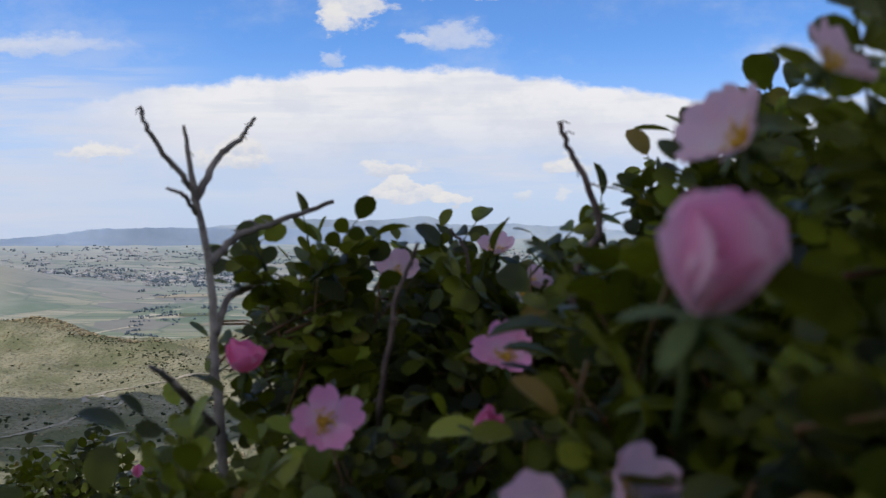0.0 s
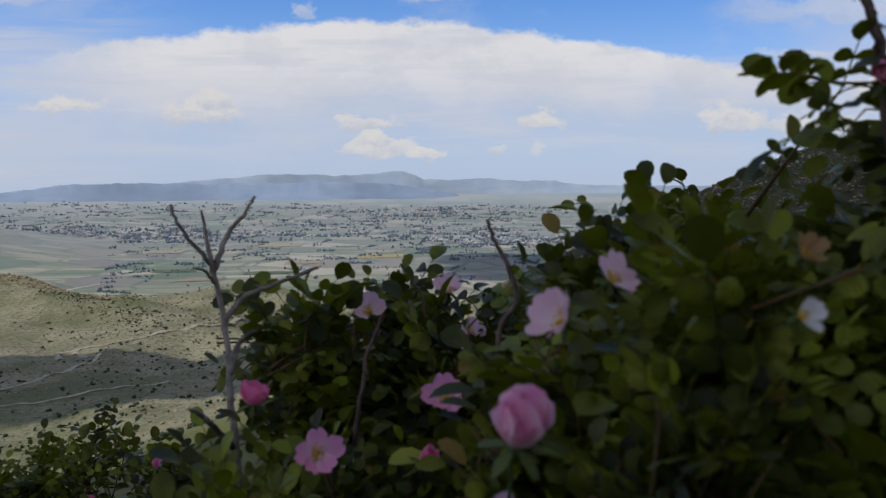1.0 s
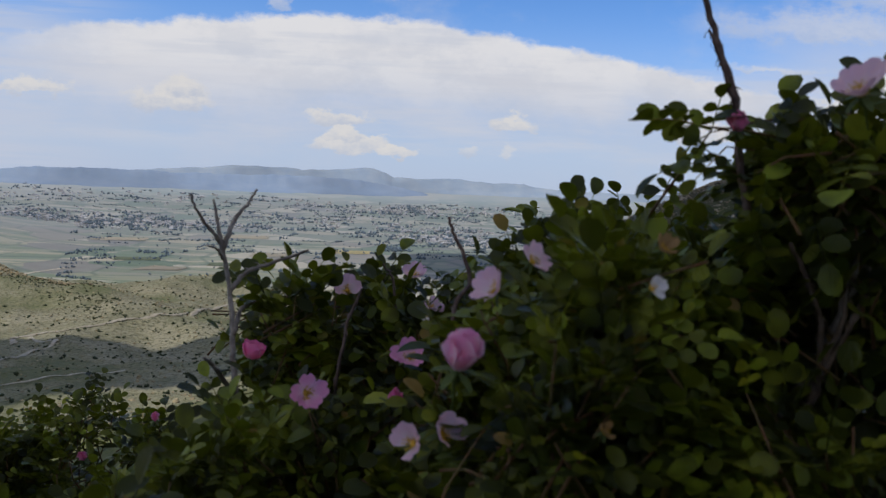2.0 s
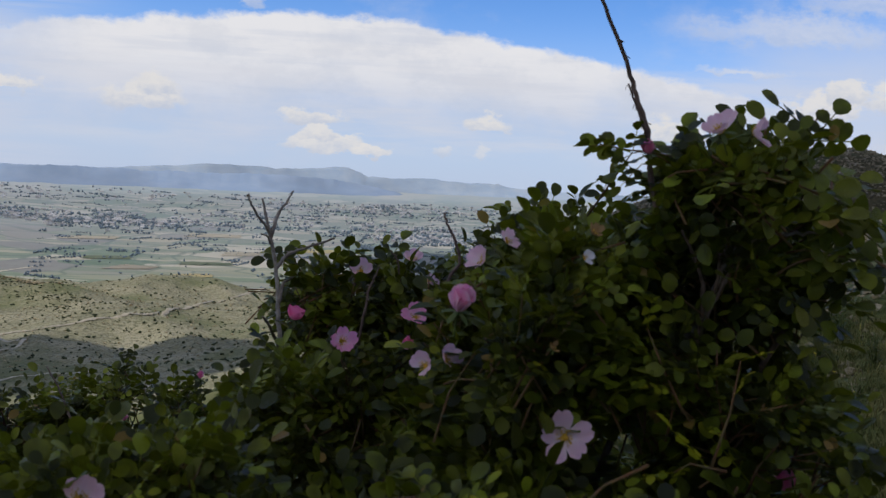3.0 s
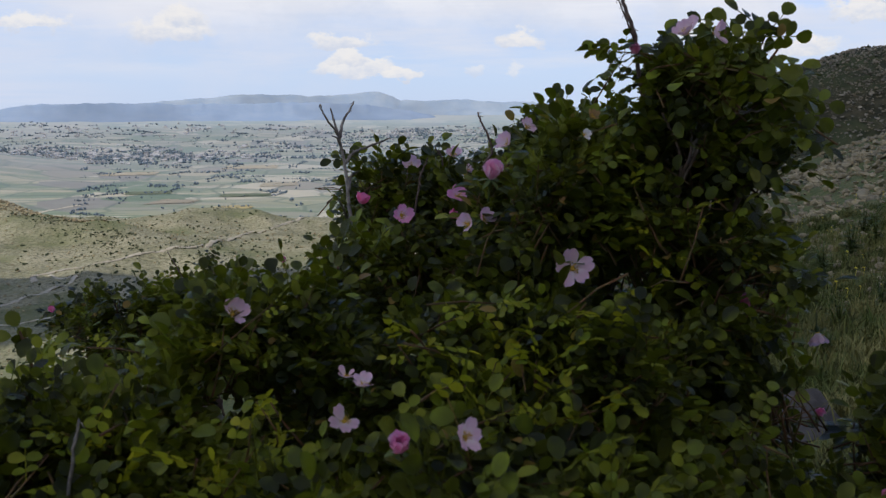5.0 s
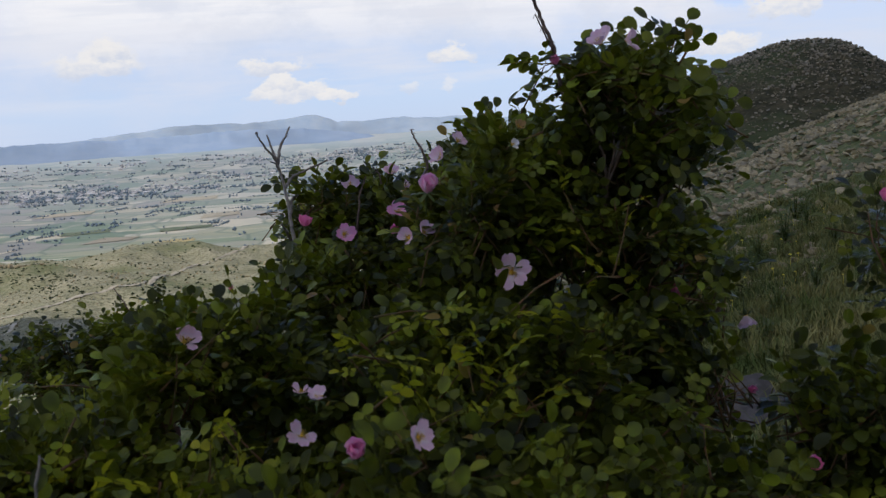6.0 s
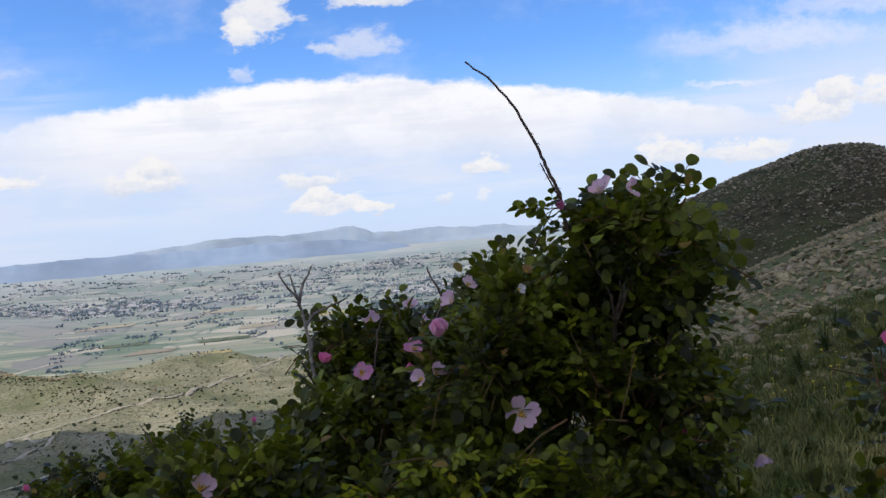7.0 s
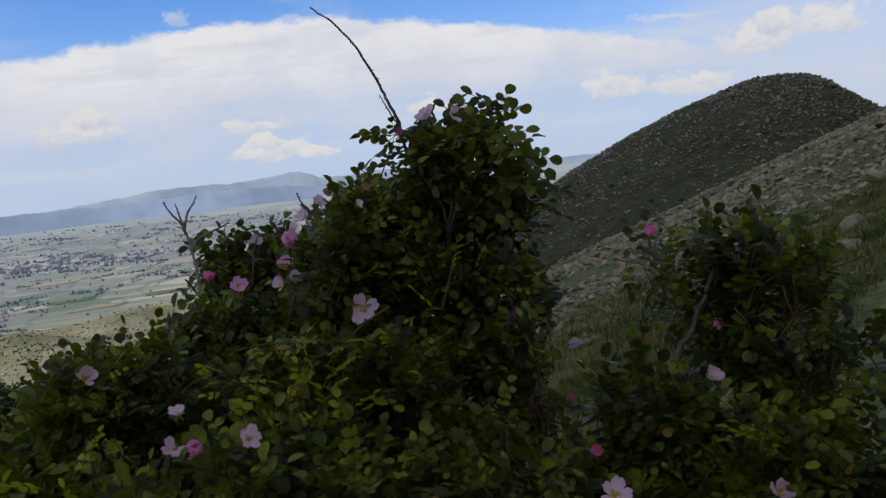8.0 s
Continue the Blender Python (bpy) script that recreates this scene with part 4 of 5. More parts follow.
def petal_mesh(name, mat, tilt, curl, cup, width, seed, notch=0.1):
    """A heart-shaped petal of length one, its base at the origin."""
    rng = random.Random(seed)
    rows, cols = 7, 7
    v, f = [], []
    y = z = 0.0
    ph = tilt
    for i in range(rows):
        t = i / (rows - 1)
        if i:
            y += math.cos(ph) / (rows - 1)
            z += math.sin(ph) / (rows - 1)
            ph += curl / (rows - 1)
        w = width * (0.14 + 0.86 * math.sin(min(1.0, t * 1.18) * math.pi / 2) ** 0.9) * (1 - 0.30 * max(0, t - 0.72) / 0.28)
        for j in range(cols):
            s = 2 * j / (cols - 1) - 1
            x = s * w / 2
            o = cup * x * x + 0.05 * t * t * math.sin(5 * s + seed) + rng.uniform(-0.012, 0.012)
            back = -(notch * math.exp(-(s / 0.22) ** 2) * (i == rows - 1)) - 0.10 * t * s * s * (i >= rows - 2)
            v.append((x, y - math.sin(ph) * o + math.cos(ph) * back, z + math.cos(ph) * o + math.sin(ph) * back))
    for i in range(rows - 1):
        for j in range(cols - 1):
            a = i * cols + j
            f.append((a, a + 1, a + cols + 1, a + cols))
    return tri_mesh("petal", v, f, mat)


PETALS = {
    "open_pale": [petal_mesh("p", PALE_PETAL, 0.34, 0.12, 0.5, 0.80, k) for k in range(3)],
    "half_pale": [petal_mesh("p", PALE_PETAL, 0.6, 0.25, 0.8, 0.86, k + 10) for k in range(3)],
    "half_pink": [petal_mesh("p", PINK_PETAL, 0.5, 0.25, 0.7, 0.86, k + 20) for k in range(3)],
    "cup_pink": [petal_mesh("p", PINK_PETAL, 1.08, 0.85, 0.9, 0.95, k + 30) for k in range(3)],
    "cup_deep": [petal_mesh("p", DEEP_PETAL, 0.65, 1.6, 1.0, 1.1, k + 40) for k in range(3)],
    "half_white": [petal_mesh("p", WHITE_PETAL, 0.6, 0.3, 0.8, 0.86, k + 60) for k in range(3)],
    "dry": [petal_mesh("p", DRY_PETAL, 0.5, 0.9, 1.2, 0.6, k + 70) for k in range(3)],
    "bud_deep": [petal_mesh("p", DEEP_PETAL, 1.25, 0.9, 1.8, 0.95, k + 50) for k in range(3)],
}


def stamen_mesh():
    rng = random.Random(77)
    h = Heap()
    h.add(*tube([(0, 0, 0.0), (0, 0, 0.10), (0, 0, 0.15)], [0.13, 0.12, 0.05], 8))
    for k in range(34):
        a, r, l = rng.uniform(0, 6.28), rng.uniform(0.10, 0.34), rng.uniform(0.18, 0.30)
        tip = (math.cos(a) * r, math.sin(a) * r, l)
        h.add(*tube([(math.cos(a) * 0.08, math.sin(a) * 0.08, 0.04), tip], [0.010, 0.008], 3))
        h.add(np.array([(0.035, 0, 0), (-0.035, 0, 0), (0, 0.035, 0), (0, -0.035, 0), (0, 0, 0.04), (0, 0, -0.04)]) + np.array(tip),
              [(0, 2, 4), (2, 1, 4), (1, 3, 4), (3, 0, 4), (2, 0, 5), (1, 2, 5), (3, 1, 5), (0, 3, 5)])
    return h.mesh("flower_centre", STAMEN)


STAMENS = stamen_mesh()


def calyx_mesh():
    """The green hip, sepals and stalk below a flower."""
    h = Heap()
    h.add(*tube([(0.1, 0, -1.2), (0.06, 0.02, -0.8), (0, 0, -0.42), (0, 0, -0.25), (0, 0, -0.06), (0, 0, 0.02)], [0.035, 0.035, 0.05, 0.15, 0.13, 0.08], 7))
    for k in range(5):
        v, f = leaflet(0.55, 0.2, 0.2, 0.4)
        h.add(v, f, Matrix.Rotation(k * 1.2566 + 0.6, 4, "Z") @ Matrix.Translation((0, 0.06, -0.05)))
    return h.mesh("flower", SEPAL)


CALYX = calyx_mesh()


def flower(bush, kind, pos, facing, size, rng, count=5, label=""):
    """A flower of that petal length on a bush: calyx with stalk, petals and stamens."""
    z = Vector(facing).normalized()
    m = basis(pos, z.orthogonal(), z, size) @ Matrix.Rotation(rng.uniform(0, 6.28), 4, "Z")
    ob = part("flower", CALYX, bush, label, m)
    closed = kind.startswith(("cup", "bud"))
    for k in range(count):
        a = 2 * math.pi * k / (5 if count <= 5 else count) * (1 if count <= 6 else 2.0) + rng.uniform(-0.12, 0.12)
        s = rng.uniform(0.86, 1.1) * (1.0 if k < 5 else 0.84)
        lift = rng.uniform(-0.42, 0.28) if closed else rng.uniform(-0.28, 0.28)
        pm = Matrix.Rotation(a, 4, "Z") @ Matrix.Translation((0, 0.05, 0.012 * (k % 3))) @ Matrix.Rotation(lift, 4, "X") @ Matrix.Scale(s, 4)
        part("petal", PETALS[kind][k % 3], ob, "", pm)
    if not closed:
        part("flower_centre", STAMENS, ob, "golden yellow stamens")
    return ob


def hollow(p):
    """True in the uneven gaps between the leafy clumps of a bush."""
    a = vnoise(np.array([p.x / 0.075 + 4.0 * p.z]), np.array([p.z / 0.075 - 5.0 * p.y]), 21)[0]
    return a + 0.5 * vnoise(np.array([p.y / 0.06 + 3.0 * p.x]), np.array([p.z / 0.05 + 3.0 * p.x]), 22)[0] < 0.0


class Bush:
    """A rose bush: an empty at its base with canes, shoots, leaves and flowers as parts."""

    def __init__(self, base, label, seed):
        self.rng = random.Random(seed)
        self.root = tagged(new("rose_bush"), label, "bush", "wild rose bushes")
        self.base = Vector((base[0], base[1], gz(*base)))
        self.root.location = self.base
        self.leaves, self.twigs = [], Heap()
        # a gap between the two bushes through which a flat rock shows
        self.blooms = [(self.local((0.562, 0.120, 1.161)), Vector((-0.413, -0.846, 0.336)), 0.07)]

    def local(self, p):
        return Vector(p) - self.base

    def bloom(self, kind, p, face, size, n, label):
        """A flower in a gap among the leaves, open to the light on the side of the path."""
        p = self.local(p)
        out = (self.local((0.0, -0.9, 1.75)) - p).normalized()
        self.blooms.append((p, out, (0.038 if kind == "open_pale" else 0.026) + 0.8 * size))
        flower(self.root, kind, p, face, size, self.rng, n, label)

    def hides(self, c):
        for p, out, r in self.blooms:
            k = (c - p).dot(out)
            if -0.01 < k < 0.40 and (c - p - out * k).length < r:
                return True
        return False

    def cane(self, points, r0, r1, mat=BARK, label="", name="cane", thorns=0, jitter=0.003, sides=6):
        pts = bend([self.local(p) for p in points], 6, jitter, self.rng)
        h = Heap()
        rad = taper(len(pts), r0, r1)
        h.add(*tube(pts, rad, sides))
        for k in range(thorns):
            i = self.rng.randrange(1, len(pts) - 1)
            q = pts[i].lerp(pts[i + 1], self.rng.random())
            t = (pts[i + 1] - pts[i]).normalized()
            o = t.orthogonal()
            o.rotate(Matrix.Rotation(self.rng.uniform(0, 6.28), 3, t))
            l = self.rng.uniform(0.004, 0.0065)
            h.add(*tube([q, q + o * l * 0.5 + t * 0.001, q + o * l - t * 0.003], [rad[i] * 0.7, rad[i] * 0.35, 0.0003], 4))
        return part(name, h.mesh(name, mat), self.root, label)

    def shoot(self, tip, way, length, n, young=False, near=False):
        """A leafy shoot that ends at tip."""
        rng = self.rng
        way = Vector(way).normalized()
        if tip[2] > 1.755:
            return
        tip = self.local(tip)
        sag = Vector((0, 0, -1)) * length * rng.uniform(0.05, 0.3)
        foot = tip - way * length + sag
        pts = [foot, foot.lerp(tip, 0.5) + Vector((rng.gauss(0, 0.006), rng.gauss(0, 0.006), 0.004)), tip]
        self.twigs.add(*tube(pts, [0.0018, 0.0013, 0.0008], 4))
        a0 = rng.uniform(0, 6.28)
        side = way.orthogonal().normalized()
        for k in range(n):
            t = 0.25 + 0.75 * k / max(1, n - 1)
            p = pts[0].lerp(pts[1], t * 2) if t < 0.5 else pts[1].lerp(pts[2], t * 2 - 1)
            o = side.copy()
            o.rotate(Matrix.Rotation(a0 + 2.4 * k, 3, way))
            y = o * (1.0 - 0.45 * t) + way * (0.35 + 0.6 * t) + Vector((rng.gauss(0, 0.25), rng.gauss(0, 0.25), rng.gauss(0.05, 0.25)))
            z = Vector((rng.gauss(0, 0.35), rng.gauss(-0.15, 0.35), 1.0)) + way * 0.35
            self.leaves.append((basis(p, y, z, rng.uniform(0.48, 0.98) * (0.75 + 0.25 * (1 - t)) * (0.82 if young else 1.0)), rng.randrange(12), young, near))

    def spray(self, start, end, pairs=2, scale=1.0, face=(0.1, -0.8, 0.5)):
        """One spread-out compound leaf that stands free of the bush."""
        rng = self.rng
        z = Vector(face) + Vector((rng.gauss(0, 0.25), rng.gauss(0, 0.2), rng.gauss(0, 0.25)))
        way = (Vector(end) - Vector(start)).normalized()
        m = basis(self.local(start) - way * 0.012, way, z, scale * rng.uniform(0.80, 0.95))
        part("leaf", OPEN_MESH[pairs][rng.randrange(4)], self.root, "", m)

    def lobe(self, centre, radii, n, young=False, near=False, leaves=(4, 6), shell=0.55, up=0.35):
        """Shoots that fill an ellipsoid, thickest towards its outside."""
        rng = self.rng
        c = Vector(centre)
        n, made = n if young else round(n * 1.75), 0
        while made < n:
            while True:
                d = Vector((rng.gauss(0, 1), rng.gauss(0, 1), rng.gauss(0, 1))).normalized()
                if d.z > -0.75 or rng.random() < 0.4:
                    break
            r = shell + (1 - shell) * rng.random() ** 0.7 if rng.random() < 0.85 else rng.random()
            p = c + Vector((d.x * radii[0], d.y * radii[1], d.z * radii[2])) * r
            if min(radii) > 0.07 and rng.random() < 0.92 and hollow(p):
                continue
            w = Vector((d.x / radii[0], d.y / radii[1], d.z / radii[2])).normalized()
            w = w + Vector((rng.gauss(0, 0.4), rng.gauss(0, 0.4), up + rng.gauss(0, 0.3)))
            for _ in range(min(rng.randint(1, 4), n - made)):
                q = p + Vector((rng.gauss(0, 0.016), rng.gauss(0, 0.016), rng.gauss(0, 0.012)))
                self.shoot(q, w + Vector((rng.gauss(0, 0.45), rng.gauss(0, 0.45), rng.gauss(0, 0.35))), rng.uniform(0.05, 0.11), rng.randint(*leaves), young, near)
                made += 1

    def close(self, single=300):
        """Turns the collected leaves and twigs into parts."""
        part("brushwood", self.twigs.mesh("brushwood", TWIG), self.root, "thin reddish-green shoots", None, "stuff")
        old, fresh, count = Heap(), Heap(), 0
        for m, k, young, near in self.leaves:
            c = m.translation + m.col[1].xyz * 0.05
            w = c + self.base
            if self.hides(c) or (w.z > 1.53 and w.x < 0.11 and w.y < 0.5) or w.z > 1.785 or (w.z > 1.745 and w.x < 0.35 and w.y < 0.5) or (w.z > 1.61 and w.x < 0.25 and w.y < 0.5) or (w.x < -0.21 and w.z > 1.40 and w.y > 0.3):
                continue
            if near and count < single:
                part("leaf", (YOUNG_MESH if young else LEAF_MESH)[k], self.root, "", m)
                count += 1
            else:
                (fresh if young else old).add(*LEAVES[k], m)
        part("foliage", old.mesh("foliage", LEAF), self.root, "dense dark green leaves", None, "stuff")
        if fresh.n:
            part("young_foliage", fresh.mesh("young_foliage", YOUNG), self.root, "yellow-green young leaves", None, "stuff")


def main_bush():
    b = Bush((0.18, 0.42), "large wild rose bush with dark leaves and pink flowers", 31)
    # leafy masses: centre, half sizes, number of shoots
    b.lobe((0.43, 0.30, 1.56), (0.13, 0.11, 0.17), 58)
    b.lobe((0.42, 0.26, 1.685), (0.085, 0.06, 0.035), 22, leaves=(4, 5))
    b.lobe((0.305, 0.31, 1.71), (0.018, 0.02, 0.025), 4, leaves=(2, 3))
    b.lobe((0.505, 0.24, 1.66), (0.03, 0.04, 0.03), 5, leaves=(3, 4))
    b.lobe((0.40, 0.22, 1.36), (0.145, 0.14, 0.17), 80)
    b.lobe((0.34, 0.84, 1.45), (0.15, 0.15, 0.15), 81)
    b.lobe((0.27, 0.60, 1.52), (0.11, 0.10, 0.09), 42)
    b.lobe((0.20, 0.36, 1.46), (0.16, 0.16, 0.10), 74, near=True)
    b.lobe((0.15, 0.19, 1.47), (0.08, 0.05, 0.08), 25, near=True)
    b.lobe((0.225, 0.28, 1.56), (0.06, 0.05, 0.05), 24, near=True)
    b.lobe((0.465, 0.10, 1.18), (0.07, 0.11, 0.10), 36)
    b.lobe((-0.03, 0.75, 1.42), (0.14, 0.12, 0.10), 70)
    b.lobe((-0.10, 0.68, 1.49), (0.05, 0.05, 0.035), 9, leaves=(3, 5))
    b.lobe((0.10, 0.60, 1.42), (0.13, 0.12, 0.10), 52)
    b.lobe((-0.19, 0.86, 1.43), (0.03, 0.05, 0.05), 6, leaves=(3, 4))
    b.lobe((-0.02, 0.44, 1.33), (0.20, 0.15, 0.09), 77, near=True)
    b.lobe((0.12, 0.05, 1.24), (0.30, 0.20, 0.12), 131, near=True)
    b.lobe((0.02, -0.22, 1.18), (0.30, 0.18, 0.10), 114)
    b.lobe((-0.26, 0.16, 1.29), (0.14, 0.18, 0.10), 77)
    b.lobe((-0.53, -0.02, 1.195), (0.14, 0.17, 0.09), 62)
    b.lobe((-0.56, -0.16, 1.13), (0.14, 0.16, 0.09), 50)
    b.lobe((-0.41, -0.02, 1.175), (0.15, 0.21, 0.11), 84)
    b.lobe((0.33, -0.10, 1.14), (0.13, 0.19, 0.12), 68)
    b.lobe((0.10, 0.40, 1.05), (0.45, 0.40, 0.25), 117, shell=0.7)
    b.lobe((0.05, -0.10, 0.80), (0.50, 0.35, 0.35), 78, shell=0.8)
    b.lobe((0.20, 0.30, 1.28), (0.24, 0.22, 0.14), 60, shell=0.3)
    b.lobe((0.05, 0.62, 1.30), (0.20, 0.12, 0.12), 60, shell=0.3)
    b.lobe((0.28, 0.55, 1.36), (0.16, 0.12, 0.14), 50, shell=0.3)
    b.lobe((0.42, 0.30, 1.48), (0.09, 0.09, 0.16), 30, shell=0.2)
    b.lobe((0.05, 0.00, 1.08), (0.34, 0.24, 0.14), 70, shell=0.3)
    b.lobe((-0.30, 0.05, 1.08), (0.24, 0.24, 0.12), 50, shell=0.3)
    # young growth; the lower left clumps also put sunlit leaves into the colour
    for p in ((0.02, -0.16, 1.30), (0.09, -0.10, 1.34), (0.17, -0.02, 1.37), (0.05, -0.02, 1.36), (0.24, 0.02, 1.34), (0.13, -0.13, 1.31), (-0.05, -0.06, 1.33), (0.30, 0.05, 1.40),
              (-0.20, -0.08, 1.28), (-0.28, 0.02, 1.36), (0.36, 0.12, 1.48), (0.30, 0.16, 1.54), (0.42, 0.14, 1.40), (0.20, 0.18, 1.50), (-0.40, -0.10, 1.27), (-0.30, -0.22, 1.24), (-0.38, -0.24, 1.23), (-0.25, -0.16, 1.26), (-0.46, -0.16, 1.25)):
        b.lobe(p, (0.028, 0.028, 0.018), 1 if p[2] > 1.39 else b.rng.randint(2, 4), True, True, (2, 3))
    for p in ((-0.56, 0.02, 1.28), (-0.50, -0.06, 1.28), (-0.46, 0.05, 1.30), (-0.52, -0.14, 1.24), (-0.62, 0.04, 1.26), (-0.44, -0.08, 1.27)):
        b.lobe(p, (0.05, 0.05, 0.02), 2, True, True, (2, 3))
    # leaves that stand free against the sky and the valley: foot, way, pairs of leaflets
    for start, end, pairs, size in (
            ((0.506, 0.25, 1.750), (0.543, 0.25, 1.796), 2, 1.0), ((0.495, 0.24, 1.74), (0.574, 0.24, 1.739), 3, 1.15), ((0.498, 0.25, 1.748), (0.443, 0.25, 1.802), 3, 1.1),
            ((0.467, 0.25, 1.721), (0.419, 0.25, 1.789), 3, 1.1), ((0.419, 0.25, 1.744), (0.378, 0.25, 1.784), 2, 0.9), ((0.459, 0.22, 1.707), (0.505, 0.22, 1.704), 2, 1.2),
            ((0.481, 0.21, 1.643), (0.583, 0.21, 1.661), 3, 1.4), ((0.487, 0.2, 1.625), (0.568, 0.2, 1.677), 2, 1.4), ((0.475, 0.2, 1.615), (0.589, 0.2, 1.587), 3, 1.25),
            ((0.451, 0.2, 1.557), (0.529, 0.2, 1.521), 2, 1.3), ((0.437, 0.2, 1.532), (0.41, 0.2, 1.506), 2, 0.9), ((0.456, 0.18, 1.498), (0.52, 0.18, 1.432), 2, 1.5),
            ((0.283, 0.3, 1.700), (0.248, 0.3, 1.750), 3, 0.75), ((0.278, 0.3, 1.721), (0.229, 0.3, 1.735), 2, 0.95), ((0.335, 0.26, 1.727), (0.359, 0.26, 1.764), 2, 0.9),
            ((0.540, 0.21, 1.655), (0.612, 0.20, 1.634), 3, 1.2), ((0.535, 0.20, 1.605), (0.624, 0.19, 1.562), 3, 1.25), ((0.545, 0.21, 1.635), (0.600, 0.20, 1.600), 2, 1.2), ((0.470, 0.20, 1.545), (0.545, 0.19, 1.500), 2, 1.2), ((0.515, 0.23, 1.700), (0.585, 0.22, 1.705), 2, 1.2), ((0.407, 0.22, 1.69), (0.372, 0.22, 1.721), 2, 1.0), ((0.466, 0.2, 1.675), (0.53, 0.2, 1.688), 2, 1.3),
            ((0.478, 0.2, 1.586), (0.534, 0.2, 1.558), 2, 1.2),
            ((0.290, 0.40, 1.662), (0.224, 0.40, 1.675), 1, 0.9), ((0.255, 1.05, 1.622), (0.160, 1.05, 1.617), 1, 0.9),
            ((-0.195, 0.80, 1.525), (-0.280, 0.80, 1.500), 2, 1.2), ((-0.172, 0.66, 1.530), (-0.151, 0.66, 1.585), 1, 0.9), ((-0.164, 0.66, 1.535), (-0.125, 0.66, 1.559), 1, 0.9), ((-0.150, 0.62, 1.525), (-0.172, 0.62, 1.566), 1, 0.9),
            ((-0.200, 0.70, 1.445), (-0.230, 0.70, 1.420), 1, 0.9), ((-0.095, 0.66, 1.520), (-0.066, 0.66, 1.560), 1, 0.9), ((-0.075, 0.66, 1.515), (-0.040, 0.66, 1.545), 1, 0.9), ((-0.010, 0.70, 1.485), (0.010, 0.70, 1.530), 1, 0.9),
            ((0.030, 0.70, 1.480), (0.055, 0.70, 1.525), 1, 0.9), ((0.130, 0.72, 1.500), (0.150, 0.72, 1.540), 1, 0.9), ((-0.590, 0.08, 1.325), (-0.600, 0.07, 1.365), 1, 0.9), ((-0.592, 0.08, 1.32), (-0.640, 0.06, 1.335), 1, 0.9)):
        b.spray(start, end, pairs, size)
    b.cane([(0.42, 0.28, 1.62), (0.465, 0.28, 1.69), (0.495, 0.27, 1.74), (0.508, 0.26, 1.768)], 0.0026, 0.0012, TWIG, "", "shoot", 6, 0.001)
    b.cane([(0.438, 0.26, 1.590), (0.506, 0.23, 1.650), (0.545, 0.21, 1.655)], 0.0024, 0.0012, TWIG, "", "shoot", 6, 0.001)
    b.cane([(0.43, 0.24, 1.55), (0.48, 0.22, 1.595), (0.54, 0.20, 1.606)], 0.0024, 0.0012, TWIG, "", "shoot", 6, 0.001)
    b.cane([(-0.555, 0.05, 1.20), (-0.575, 0.07, 1.28), (-0.592, 0.08, 1.33)], 0.0030, 0.0018, TWIG, "reddish young shoot", "shoot", 8, 0.001)
    # canes
    base = b.base
    for tip, r in (((0.35, 0.29, 1.55), 0.012), ((0.50, 0.24, 1.55), 0.010), ((0.33, 0.84, 1.55), 0.010), ((0.15, 0.30, 1.45), 0.010), ((-0.05, 0.60, 1.40), 0.010), ((-0.30, 0.15, 1.30), 0.009),
                   ((0.10, -0.15, 1.22), 0.009), ((0.42, 0.0, 1.2), 0.009), ((-0.42, 0.0, 1.22), 0.009), ((0.55, 0.2, 1.3), 0.008)):
        t = Vector(tip)
        foot = base + Vector((b.rng.gauss(0, 0.06), b.rng.gauss(0, 0.06), -0.05))
        mid = foot.lerp(t, 0.55) + Vector((b.rng.gauss(0, 0.04), b.rng.gauss(0, 0.04), 0.16))
        b.cane([foot, foot.lerp(mid, 0.5) + Vector((0, 0, 0.08)), mid, t], r, 0.004, thorns=24)
    for x, y, z, r in ((0.372, 0.20, 1.55, 0.05), (0.40, 0.19, 1.61, 0.042), (0.345, 0.21, 1.63, 0.03)):
        b.blooms.append((b.local((x, y, z)), (b.local((0.0, -0.9, 1.75)) - b.local((x, y, z))).normalized(), r))
    # the long bare cane above the bush
    b.cane([(0.355, 0.29, 1.40), (0.353, 0.295, 1.544), (0.338, 0.295, 1.606), (0.318, 0.295, 1.677), (0.308, 0.295, 1.743), (0.291, 0.295, 1.788), (0.270, 0.295, 1.839), (0.240, 0.295, 1.901), (0.204, 0.295, 1.947), (0.160, 0.295, 1.985)],
           0.0048, 0.0015, DARK_TWIG, "long bare thorny cane reaching over the bush", "bare_cane", 24, 0.0012)
    b.cane([(0.308, 0.295, 1.735), (0.29, 0.28, 1.765), (0.275, 0.28, 1.80)], 0.0018, 0.001, DARK_TWIG, "", "bare_twig", 5, 0.001)
    for tip, r in (((0.342, 0.245, 1.625), 0.0042), ((0.405, 0.235, 1.585), 0.0036), ((0.425, 0.235, 1.64), 0.0032), ((0.385, 0.230, 1.60), 0.0030)):
        b.cane([(0.372, 0.27, 1.44), (0.378, 0.25, 1.51), Vector((0.378, 0.245, 1.53)).lerp(Vector(tip), 0.5) + Vector((0.006, 0, 0.004)), tip], r, 0.0018, BARK, "grey-brown bare stem", "bare_stem", 14, 0.002)
    b.cane([(0.36, 0.28, 1.47), (0.40, 0.27, 1.55), (0.41, 0.26, 1.62)], 0.006, 0.003, DEAD, "grey dead stem", "dead_branch", 8)
    b.cane([(0.40, 0.25, 1.60), (0.45, 0.23, 1.625), (0.50, 0.22, 1.63)], 0.004, 0.002, DEAD, "grey dead stem", "dead_branch", 8)
